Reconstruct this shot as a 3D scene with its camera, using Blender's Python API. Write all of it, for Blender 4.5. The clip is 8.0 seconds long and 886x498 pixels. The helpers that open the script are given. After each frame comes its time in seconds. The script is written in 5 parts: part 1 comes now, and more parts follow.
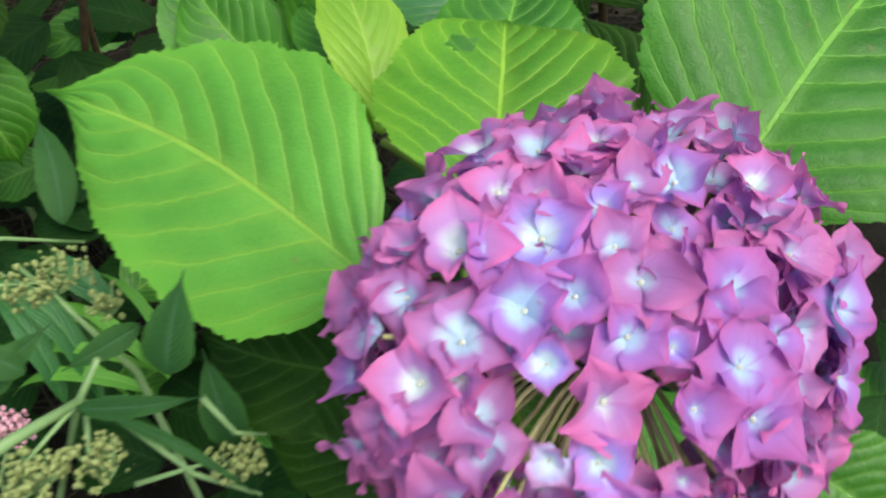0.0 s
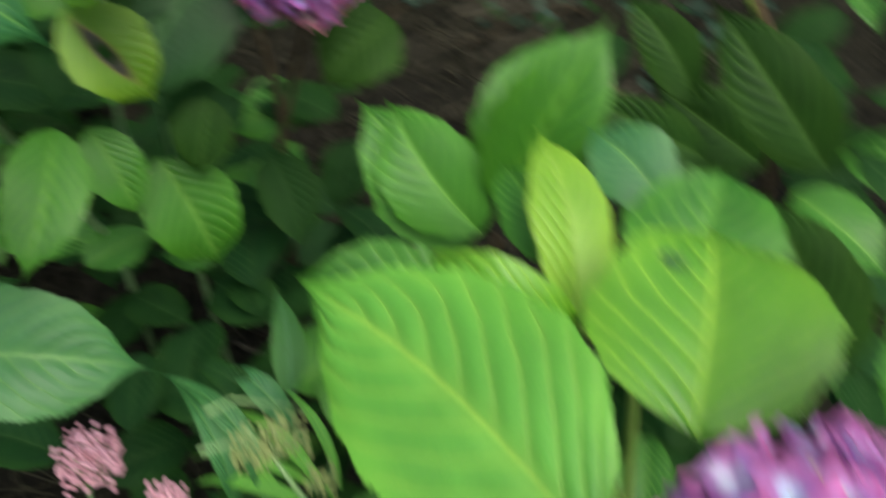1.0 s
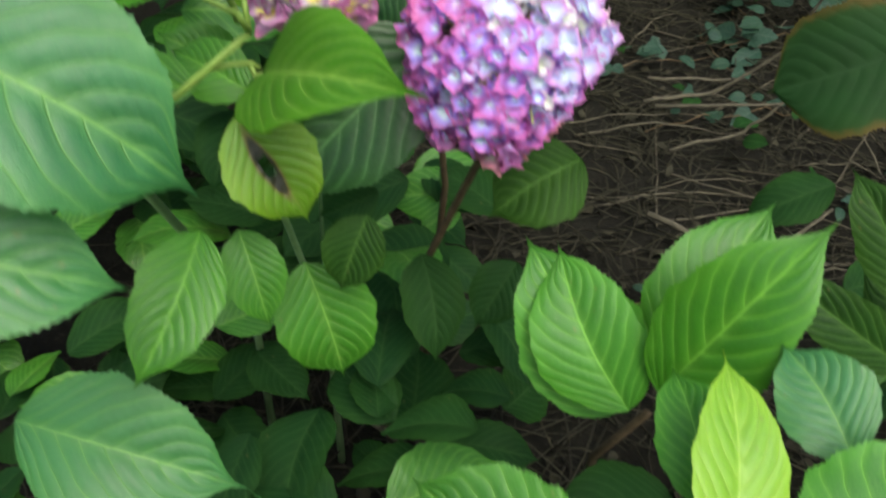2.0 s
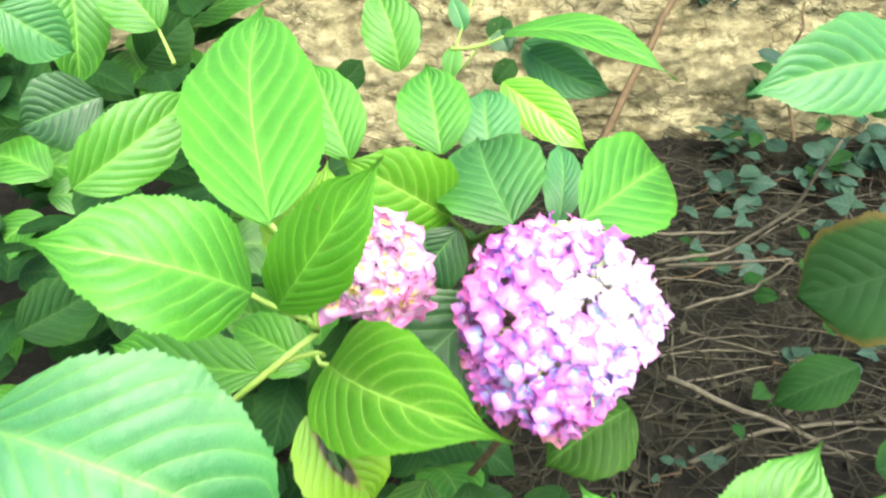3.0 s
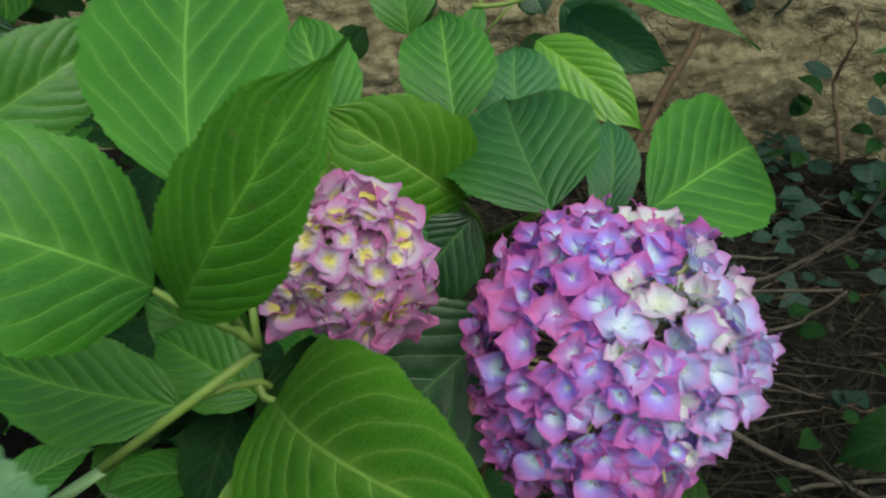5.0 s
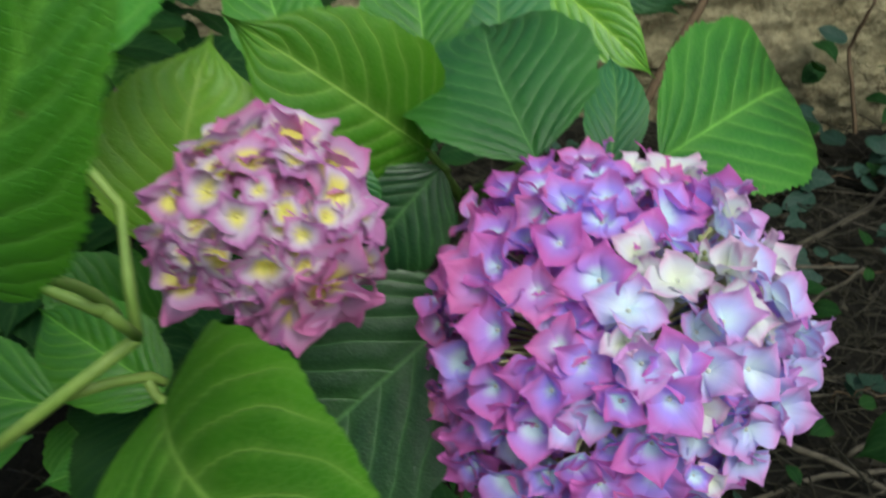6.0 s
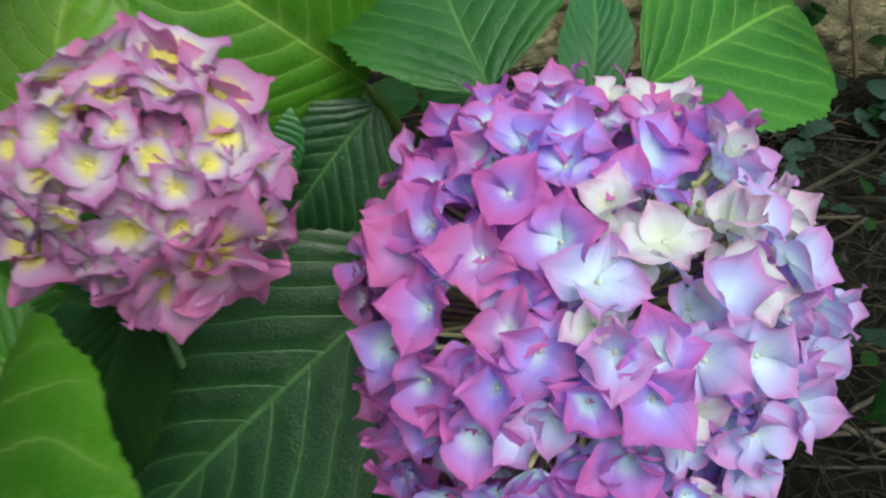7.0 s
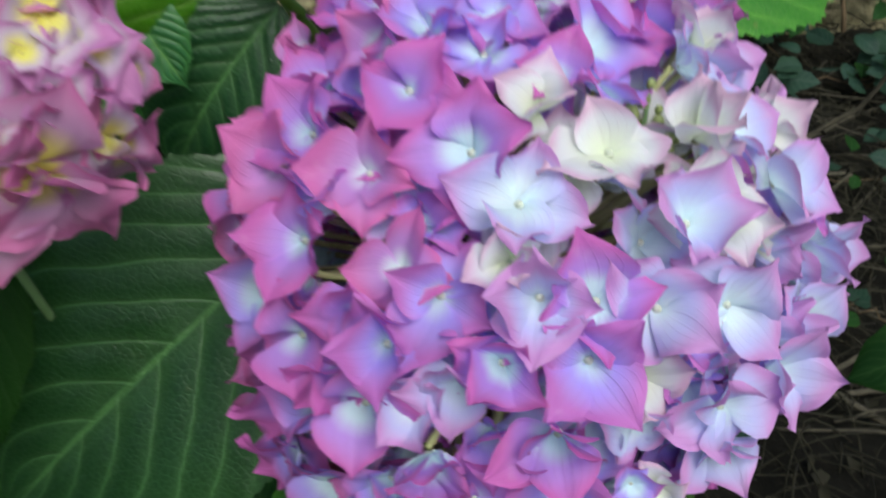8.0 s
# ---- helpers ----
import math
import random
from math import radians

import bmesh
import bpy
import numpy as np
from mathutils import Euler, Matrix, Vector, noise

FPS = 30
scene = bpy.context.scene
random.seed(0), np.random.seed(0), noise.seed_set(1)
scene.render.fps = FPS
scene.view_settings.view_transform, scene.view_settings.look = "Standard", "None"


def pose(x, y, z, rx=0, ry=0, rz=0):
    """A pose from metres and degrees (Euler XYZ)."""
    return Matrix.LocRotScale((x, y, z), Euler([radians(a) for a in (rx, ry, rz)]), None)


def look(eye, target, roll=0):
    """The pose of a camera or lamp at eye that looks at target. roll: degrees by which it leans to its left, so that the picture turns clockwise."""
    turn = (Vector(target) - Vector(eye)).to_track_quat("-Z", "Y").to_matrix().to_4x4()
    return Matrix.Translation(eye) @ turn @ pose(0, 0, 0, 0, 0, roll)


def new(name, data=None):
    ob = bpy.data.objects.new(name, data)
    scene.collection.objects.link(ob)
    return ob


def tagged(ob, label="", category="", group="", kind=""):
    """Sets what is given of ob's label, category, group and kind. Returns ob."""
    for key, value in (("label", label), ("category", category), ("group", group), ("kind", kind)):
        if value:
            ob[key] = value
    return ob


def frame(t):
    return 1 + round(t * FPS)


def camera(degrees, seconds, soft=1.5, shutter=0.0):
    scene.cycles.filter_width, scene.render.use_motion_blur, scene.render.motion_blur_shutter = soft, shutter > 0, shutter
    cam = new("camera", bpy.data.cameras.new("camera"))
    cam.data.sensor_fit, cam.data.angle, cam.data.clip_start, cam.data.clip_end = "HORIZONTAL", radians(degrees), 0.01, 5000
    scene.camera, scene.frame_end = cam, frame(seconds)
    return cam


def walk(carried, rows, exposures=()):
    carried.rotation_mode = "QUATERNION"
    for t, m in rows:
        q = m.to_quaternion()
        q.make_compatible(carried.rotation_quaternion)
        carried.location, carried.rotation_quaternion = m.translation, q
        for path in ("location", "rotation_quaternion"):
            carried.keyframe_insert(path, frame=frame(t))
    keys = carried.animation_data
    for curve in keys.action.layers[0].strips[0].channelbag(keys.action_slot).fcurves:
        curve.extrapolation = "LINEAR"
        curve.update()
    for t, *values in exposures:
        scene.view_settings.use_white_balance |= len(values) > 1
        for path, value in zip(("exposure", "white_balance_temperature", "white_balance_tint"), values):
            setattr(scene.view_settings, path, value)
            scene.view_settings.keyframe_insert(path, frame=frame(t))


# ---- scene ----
# ---- camera and walk ----
cam = camera(51.9, 8.0, soft=2.2, shutter=0.9)
PATH = [
    (0, (0.0452, -0.1932, 1.0394), (0.2935, 0.4933, 0.3560), -6.31),
    (0.3, (0.0312, -0.2037, 1.0536), (0.2788, 0.4780, 0.3651), -6.71),
    (0.5, (0.0288, -0.1973, 1.0642), (0.2701, 0.4832, 0.3723), -7.18),
    (0.7, (0.0019, -0.1833, 1.1107), (0.2275, 0.5011, 0.4174), -6.95),
    (1, (0.0081, -0.1310, 1.1400), (0.1591, 0.6141, 0.4904), -4.30),
    (1.2, (0.0286, -0.0934, 1.1335), (0.1054, 0.6944, 0.5223), -2.72),
    (2.3, (0.0063, 0.0137, 1.2290), (0.0002, 0.7894, 0.5980), 0.31),
    (2.5, (-0.0080, 0.0129, 1.2734), (-0.0033, 0.7987, 0.6550), -0.91),
    (2.7, (-0.0240, 0.0320, 1.2966), (-0.0087, 0.8565, 0.7309), -1.04),
    (3, (-0.0287, 0.0635, 1.2946), (-0.0235, 0.9112, 0.7642), -1.41),
    (3.5, (-0.0277, 0.1206, 1.2749), (-0.0112, 0.9670, 0.7426), -0.17),
    (4, (-0.0333, 0.1560, 1.2378), (-0.0239, 1.0165, 0.7284), 0.06),
    (4.2, (-0.0328, 0.1719, 1.2172), (-0.0295, 1.0302, 0.7041), 0.22),
    (5.3, (-0.0231, 0.2708, 1.1459), (-0.0322, 1.1303, 0.6347), 0.99),
    (5.5, (-0.0205, 0.2928, 1.1301), (-0.0288, 1.1512, 0.6172), 1.32),
    (6, (-0.0056, 0.3337, 1.1011), (-0.0121, 1.1785, 0.5661), 1.17),
    (6.5, (0.0120, 0.3711, 1.0792), (0.0088, 1.1939, 0.5110), 0.44),
    (7, (0.0168, 0.4012, 1.0586), (0.0165, 1.2184, 0.4822), 0.66),
    (7.5, (0.0274, 0.4226, 1.0368), (0.0391, 1.2344, 0.4530), 1.51),
    (8, (0.0396, 0.4449, 1.0162), (0.0580, 1.2360, 0.4049), 1.90),
]
walk(cam, [(t, look(eye, target, roll)) for t, eye, target, roll in PATH],
     exposures=[(0.0, 0.73, 6500, 10.0), (0.6, 0.74, 6500, 10.0), (1.0, 0.72, 6500, 10.0), (1.2, 0.75, 6500, 10.0), (2.3, 1.30, 6500, 10.0), (2.7, 2.06, 6500, 10.0), (3.2, 2.33, 6500, 10.0), (3.6, 1.83, 6500, 10.0), (4.2, 0.93, 6500, 10.0), (5.3, 0.05, 6050, 10.0), (5.7, 0.15, 6050, 10.0), (6.0, 0.30, 6050, 10.0), (6.5, 0.37, 6050, 10.0), (8.0, 0.29, 6050, 10.0)])

# ---- world and sun ----
SUN_EL, SUN_AZ = 56.0, 160.0
world = bpy.data.worlds.new("sky")
scene.world = world
world.use_nodes = True
wn = world.node_tree.nodes
sky = wn.new("ShaderNodeTexSky")
sky.sky_type = "NISHITA"
sky.sun_disc = False
sky.sun_elevation = radians(SUN_EL)
sky.sun_rotation = radians(SUN_AZ)
sky.air_density, sky.dust_density = 1.0, 5.0
world.node_tree.links.new(sky.outputs[0], wn["Background"].inputs[0])
wn["Background"].inputs[1].default_value = 0.12
sun = new("sun", bpy.data.lights.new("sun", "SUN"))
sun.data.energy = 1.9
sun.data.angle = radians(42)
sun.data.color = (1.0, 0.965, 0.875)
sun_way = Vector((math.sin(radians(SUN_AZ)) * math.cos(radians(SUN_EL)), math.cos(radians(SUN_AZ)) * math.cos(radians(SUN_EL)), math.sin(radians(SUN_EL))))
sun.matrix_world = look(sun_way * 30, (0, 0, 0))


# ---- materials ----
class Nodes:
    """Short-hand for building one node material."""

    def __init__(self, name):
        self.mat = bpy.data.materials.new(name)
        self.mat.use_nodes = True
        self.t = self.mat.node_tree
        self.b = self.t.nodes["Principled BSDF"]

    def n(self, kind, **props):
        node = self.t.nodes.new("ShaderNode" + kind)
        if "operation" in props:
            node.operation = props["operation"]
        if "interpolation_type" in props:
            node.interpolation_type = props["interpolation_type"]
        if "data_type" in props:
            node.data_type = props["data_type"]
        if "blend_type" in props:
            node.blend_type = props["blend_type"]
        if "feature" in props:
            node.feature = props["feature"]
        return node

    def put(self, socket, value):
        if isinstance(value, bpy.types.NodeSocket):
            self.t.links.new(value, socket)
        elif isinstance(value, (tuple, list)) and len(value) == 3 and socket.type == "RGBA":
            socket.default_value = (*value, 1)
        else:
            socket.default_value = value

    def m(self, op, a, b=0.0, c=0.0):
        node = self.n("Math", operation=op)
        for socket, value in zip(node.inputs, (a, b, c)):
            self.put(socket, value)
        return node.outputs[0]

    def step(self, x, lo, hi, a=0.0, b=1.0):
        node = self.n("MapRange", interpolation_type="SMOOTHSTEP")
        for socket, value in zip(node.inputs, (x, lo, hi, a, b)):
            self.put(socket, value)
        return node.outputs[0]

    def mix(self, f, a, b, blend="MIX"):
        node = self.n("Mix", data_type="RGBA", blend_type=blend)
        self.put(node.inputs[0], f)
        self.put(node.inputs[6], a)
        self.put(node.inputs[7], b)
        return node.outputs[2]

    def noise(self, scale, detail=3.0, rough=0.55, at=None, out=0):
        node = self.n("TexNoise")
        node.inputs["Scale"].default_value, node.inputs["Detail"].default_value, node.inputs["Roughness"].default_value = scale, detail, rough
        self.put(node.inputs["Vector"], at or self.place())
        return node.outputs[out]

    def place(self):
        return self.n("TexCoord").outputs["Object"]

    def world_place(self):
        return self.n("NewGeometry").outputs["Position"]

    def random(self):
        return self.n("ObjectInfo").outputs["Random"]

    def bump(self, height, strength, distance):
        node = self.n("Bump")
        node.inputs["Strength"].default_value, node.inputs["Distance"].default_value = strength, distance
        self.put(node.inputs["Height"], height)
        self.put(self.b.inputs["Normal"], node.outputs[0])
        return node.outputs[0]

    def set(self, **values):
        for key, value in values.items():
            self.put(self.b.inputs[key.replace("_", " ").title().replace("Ior", "IOR")], value)
        return self.mat

    def translucent(self, colour, share):
        """Lets a share of the light through, as a thin leaf or petal does."""
        tr, mx = self.n("BsdfTranslucent"), self.n("MixShader")
        self.put(tr.inputs["Color"], colour)
        self.put(mx.inputs[0], share)
        self.t.links.new(self.b.outputs[0], mx.inputs[1])
        self.t.links.new(tr.outputs[0], mx.inputs[2])
        self.t.links.new(mx.outputs[0], self.t.nodes["Material Output"].inputs["Surface"])


VEINS = 9.0


def leaf_material(name, blade, deep, vein, through_colour, rough=0.42, veins=VEINS, edge=None, share=0.3, spot=None, gloss=0.5):
    k = Nodes(name)
    uv = k.n("SeparateXYZ")
    k.put(uv.inputs[0], k.n("UVMap").outputs[0])
    u = uv.outputs[0]
    v = k.m("SUBTRACT", k.m("MULTIPLY", uv.outputs[1], 2.0), 1.0)
    a = k.m("ABSOLUTE", v)
    rnd = k.random()
    wob = k.m("MULTIPLY", k.m("SUBTRACT", k.noise(18.0, 0.0), 0.5), 0.06)
    phase = k.m("ADD", k.m("MULTIPLY", k.m("SUBTRACT", u, k.m("MULTIPLY", k.m("POWER", a, 1.2), 0.36)), veins), wob)
    phase = k.m("ADD", phase, k.m("MULTIPLY", k.m("GREATER_THAN", v, 0.0), 0.35))
    fr = k.m("ABSOLUTE", k.m("SUBTRACT", k.m("FRACT", phase), 0.5))
    lateral = k.m("MULTIPLY", k.step(fr, 0.435, 0.495), k.step(a, 0.99, 0.80))
    lateral = k.m("MULTIPLY", lateral, k.step(u, 0.97, 0.8))
    midrib = k.step(k.m("ADD", a, k.m("MULTIPLY", u, -0.012)), 0.019, 0.008)
    vor = k.n("TexVoronoi", feature="DISTANCE_TO_EDGE")
    vor.inputs["Scale"].default_value = 400.0
    k.put(vor.inputs["Vector"], k.place())
    net = k.step(vor.outputs["Distance"], 0.13, 0.02)
    blotch = k.noise(22.0, 4.0)
    col = k.mix(k.step(blotch, 0.35, 0.7), deep, blade)
    col = k.mix(k.m("MULTIPLY", rnd, 0.35), col, through_colour)
    margin = k.step(k.m("ADD", a, k.m("MULTIPLY", k.m("SUBTRACT", blotch, 0.5), 0.5)), 0.5, 1.05)
    col = k.mix(k.m("MULTIPLY", margin, 0.38), col, through_colour)
    col = k.mix(k.m("MULTIPLY", k.step(fr, 0.18, 0.5), 0.17), col, vein)
    col = k.mix(k.m("MULTIPLY", k.step(a, 0.22, 0.0), 0.22), col, vein)
    col = k.mix(k.m("MULTIPLY", net, 0.13), col, vein)
    col = k.mix(k.m("MULTIPLY", lateral, 0.5), col, vein)
    col = k.mix(k.m("MULTIPLY", midrib, 0.9), col, vein)
    if edge:
        rim = k.m("MULTIPLY", k.step(k.m("ADD", a, k.m("MULTIPLY", k.m("SUBTRACT", k.noise(60.0), 0.5), 0.25)), 0.82, 0.98), 0.85)
        col = k.mix(rim, col, edge)
    if spot:
        su, sv, ru, rv, dark, rim_tint = spot
        du, dv = k.m("DIVIDE", k.m("SUBTRACT", u, su), ru), k.m("DIVIDE", k.m("SUBTRACT", v, sv), rv)
        far = k.m("ADD", k.m("SQRT", k.m("ADD", k.m("MULTIPLY", du, du), k.m("MULTIPLY", dv, dv))), k.m("MULTIPLY", k.m("SUBTRACT", k.noise(70.0), 0.5), 0.5))
        col = k.mix(k.step(far, 1.35, 0.95), col, rim_tint)
        col = k.mix(k.step(far, 1.0, 0.8), col, dark)
    speck = k.step(k.noise(95.0, 2.0), 0.72, 0.78)
    col = k.mix(k.m("MULTIPLY", speck, 0.35), col, (0.20, 0.16, 0.06))
    pillow = k.m("MULTIPLY", k.step(fr, 0.5, 0.12), k.step(a, 0.02, 0.25))
    height = k.m("ADD", k.m("ADD", k.m("MULTIPLY", pillow, 0.3), k.m("MULTIPLY", lateral, -0.6)), k.m("MULTIPLY", net, -0.15))
    k.bump(k.m("ADD", k.m("ADD", height, k.m("MULTIPLY", midrib, -0.6)), k.m("MULTIPLY", k.noise(80.0, 2.0), 0.5)), 0.6, 0.0014)
    k.set(base_color=col, roughness=k.step(blotch, 0.2, 0.8, rough - 0.08, rough + 0.06), specular_ior_level=gloss, coat_weight=0.12 * gloss, coat_roughness=0.4)
    k.translucent(k.mix(0.6, col, through_colour), share)
    return k.mat


LEAF = {
    "young": leaf_material("young_leaf", (0.028, 0.170, 0.013), (0.016, 0.121, 0.009), (0.178, 0.459, 0.060), (0.065, 0.273, 0.009), gloss=0.40, rough=0.48),
    # young green made brighter; top light on the big front leaf is painted in
    "fresh": leaf_material("fresh_leaf", (0.104, 0.408, 0.053), (0.070, 0.304, 0.039), (0.3, 0.576, 0.07), (0.162, 0.478, 0.028), gloss=0.50, rough=0.48),
    "mature": leaf_material("mature_leaf", (0.026, 0.158, 0.013), (0.017, 0.110, 0.008), (0.168, 0.394, 0.059), (0.054, 0.221, 0.007), gloss=0.40),
    "warm": leaf_material("warm_leaf", (0.035, 0.185, 0.008), (0.021, 0.135, 0.006), (0.169, 0.450, 0.043), (0.068, 0.253, 0.006)),
    "lime": leaf_material("lime_leaf", (0.081, 0.314, 0.013), (0.052, 0.241, 0.010), (0.362, 0.675, 0.061), (0.162, 0.399, 0.008), gloss=0.60),
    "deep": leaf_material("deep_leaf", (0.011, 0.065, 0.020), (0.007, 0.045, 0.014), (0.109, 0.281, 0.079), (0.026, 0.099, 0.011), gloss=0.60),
    "cool": leaf_material("cool_leaf", (0.025, 0.163, 0.049), (0.017, 0.123, 0.036), (0.135, 0.342, 0.070), (0.046, 0.198, 0.026), rough=0.48, gloss=0.55),
    # older dark green, taken near black to paint in shade between the leaves
    "old_shaded": leaf_material("old_shaded_leaf", (0.009, 0.049, 0.011), (0.005, 0.032, 0.008), (0.034, 0.093, 0.022), (0.020, 0.068, 0.006), rough=0.6, gloss=0.1),
    "yellowing": leaf_material("yellowing_leaf", (0.160, 0.374, 0.020), (0.109, 0.307, 0.016), (0.319, 0.538, 0.077), (0.254, 0.461, 0.013)),
    "blighted": leaf_material("blighted_leaf", (0.117, 0.286, 0.013), (0.074, 0.227, 0.011), (0.190, 0.276, 0.040), (0.185, 0.353, 0.009), spot=(0.42, 0.1, 0.30, 0.17, (0.023, 0.018, 0.013), (0.158, 0.136, 0.037))),
    "specked": leaf_material("specked_leaf", (0.020, 0.122, 0.019), (0.012, 0.085, 0.013), (0.102, 0.276, 0.066), (0.057, 0.228, 0.014), spot=(0.52, -0.76, 0.018, 0.03, (0.297, 0.288, 0.184), (0.132, 0.200, 0.092))),
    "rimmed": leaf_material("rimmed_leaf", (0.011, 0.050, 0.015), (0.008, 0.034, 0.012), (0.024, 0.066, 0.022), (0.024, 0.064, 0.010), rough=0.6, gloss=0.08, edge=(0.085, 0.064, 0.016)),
    # lime leaf copy: light shining through is put into blade and vein colours
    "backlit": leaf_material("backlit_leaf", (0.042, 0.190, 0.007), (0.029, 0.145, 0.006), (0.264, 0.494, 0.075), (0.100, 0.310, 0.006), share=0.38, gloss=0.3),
    # dark copy of the leaf green, with shade on low leaves painted in
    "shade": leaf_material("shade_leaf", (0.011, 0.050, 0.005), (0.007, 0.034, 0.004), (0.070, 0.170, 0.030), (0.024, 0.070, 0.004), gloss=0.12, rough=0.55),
    "lance": leaf_material("lance_leaf", (0.027, 0.120, 0.025), (0.018, 0.080, 0.018), (0.086, 0.200, 0.110), (0.053, 0.160, 0.020), veins=14.0, gloss=0.15),
    "ivy": leaf_material("ivy_leaf", (0.024, 0.064, 0.045), (0.015, 0.044, 0.031), (0.047, 0.092, 0.066), (0.027, 0.068, 0.024), veins=5.0, gloss=0.15, rough=0.50),
}


def plain_material(name, a, b, scale, rough=0.7, bump=0.4, distance=0.002, spec=0.3):
    k = Nodes(name)
    f = k.noise(scale, 5.0, 0.62)
    fine = k.noise(scale * 5.3, 3.0)
    col = k.mix(k.step(f, 0.32, 0.68), a, b)
    col = k.mix(k.m("MULTIPLY", fine, 0.4), col, tuple(x * 0.55 for x in a))
    col = k.mix(k.m("MULTIPLY", k.random(), 0.3), col, tuple(x * 0.7 for x in b))
    k.bump(k.m("ADD", f, k.m("MULTIPLY", fine, 0.5)), bump, distance)
    return k.set(base_color=col, roughness=rough, specular_ior_level=spec)


STEM = plain_material("green_stem", (0.155, 0.275, 0.045), (0.22, 0.34, 0.065), 90.0, 0.5, 0.2, 0.0006)
WOOD = plain_material("woody_stem", (0.060, 0.043, 0.020), (0.105, 0.075, 0.036), 60.0, 0.85)
TWIG = plain_material("dry_twig", (0.043, 0.040, 0.026), (0.094, 0.087, 0.056), 50.0, 0.85)
HERB_STEM = plain_material("herb_stem", (0.16, 0.30, 0.11), (0.22, 0.37, 0.15), 90.0, 0.5, 0.2, 0.0006)
# litter brown lowered to near black, standing in for shade under the shrubs
DEAD = plain_material("shaded_dead_leaf", (0.013, 0.013, 0.006), (0.028, 0.027, 0.012), 40.0, 0.8)
BUD = plain_material("green_bud", (0.22, 0.29, 0.09), (0.31, 0.38, 0.14), 200.0, 0.6, 0.2, 0.0004)
PINK = plain_material("tiny_pink_flower", (0.62, 0.27, 0.36), (0.80, 0.50, 0.56), 150.0, 0.6, 0.2, 0.0006)
PEDICEL = plain_material("pale_pedicel", (0.38, 0.44, 0.16), (0.48, 0.50, 0.24), 120.0, 0.55, 0.2, 0.0004)


def petal_material(name, rim, body, throat, reach, share=0.44):
    """Petals run from a pale throat to a deeper rim, with fine veins along them."""
    k = Nodes(name)
    uv = k.n("SeparateXYZ")
    k.put(uv.inputs[0], k.n("UVMap").outputs[0])
    s = uv.outputs[0]
    a = k.m("ABSOLUTE", k.m("SUBTRACT", k.m("MULTIPLY", uv.outputs[1], 2.0), 1.0))
    rnd = k.random()
    cloud = k.noise(70.0, 2.0)
    spread = k.m("ADD", k.m("ADD", s, k.m("MULTIPLY", k.m("POWER", a, 2.0), 0.3)), k.m("MULTIPLY", k.m("SUBTRACT", cloud, 0.5), 0.35))
    spread = k.m("ADD", spread, k.m("MULTIPLY", k.m("SUBTRACT", rnd, 0.5), 0.30))
    col = k.mix(k.step(spread, 0.10, reach * 0.9), throat, body)
    col = k.mix(k.step(spread, reach * 0.75, 0.92), col, rim)
    ray = k.m("ABSOLUTE", k.m("SUBTRACT", k.m("FRACT", k.m("MULTIPLY", k.m("MULTIPLY", a, 4.0), k.m("SUBTRACT", 1.25, k.m("MULTIPLY", s, 0.5)))), 0.5))
    vein = k.step(ray, 0.38, 0.5)
    col = k.mix(k.m("MULTIPLY", vein, 0.07), col, rim)
    col = k.mix(k.m("MULTIPLY", k.step(k.noise(160.0), 0.6, 0.8), 0.12), col, (0.86, 0.78, 0.86))
    k.bump(k.m("ADD", k.m("MULTIPLY", vein, 0.25), k.m("ADD", k.noise(130.0, 3.0), k.m("MULTIPLY", k.noise(420.0), 0.4))), 0.55, 0.0012)
    k.set(base_color=col, roughness=0.55, specular_ior_level=0.3)
    k.translucent(col, share)
    return k.mat


PETAL = {
    "fuchsia": petal_material("fuchsia_petal", (0.57, 0.185, 0.45), (0.51, 0.26, 0.6), (0.58, 0.8, 0.95), 0.46),
    "plum": petal_material("plum_petal", (0.52, 0.16, 0.48), (0.45, 0.24, 0.68), (0.54, 0.76, 0.95), 0.48),
    "magenta": petal_material("magenta_petal", (0.61, 0.16, 0.5), (0.51, 0.3, 0.8), (0.7, 0.94, 0.98), 0.48),
    "rose": petal_material("rose_petal", (0.67, 0.185, 0.47), (0.57, 0.31, 0.69), (0.76, 0.92, 0.92), 0.46),
    "salmon": petal_material("salmon_petal", (0.74, 0.30, 0.36), (0.70, 0.38, 0.50), (0.80, 0.80, 0.70), 0.40),
    "violet": petal_material("violet_petal", (0.58, 0.2, 0.58), (0.47, 0.38, 0.92), (0.72, 0.95, 0.99), 0.52),
    "pale": petal_material("pale_petal", (0.63, 0.33, 0.66), (0.58, 0.61, 0.91), (0.78, 0.96, 0.97), 0.66),
    "ivory": petal_material("ivory_petal", (0.72, 0.50, 0.64), (0.76, 0.80, 0.80), (0.84, 0.93, 0.72), 0.74),
    "blush": petal_material("blush_petal", (0.6, 0.2, 0.42), (0.58, 0.36, 0.56), (0.82, 0.82, 0.2), 0.48),
    "cream": petal_material("cream_petal", (0.54, 0.23, 0.48), (0.64, 0.57, 0.66), (0.88, 0.88, 0.2), 0.64),
}
EYE = plain_material("floret_eye", (0.46, 0.52, 0.40), (0.60, 0.66, 0.55), 300.0, 0.5, 0.1, 0.0002)
YELLOW_EYE = plain_material("yellow_floret_eye", (0.62, 0.58, 0.14), (0.72, 0.68, 0.26), 300.0, 0.5, 0.1, 0.0002)


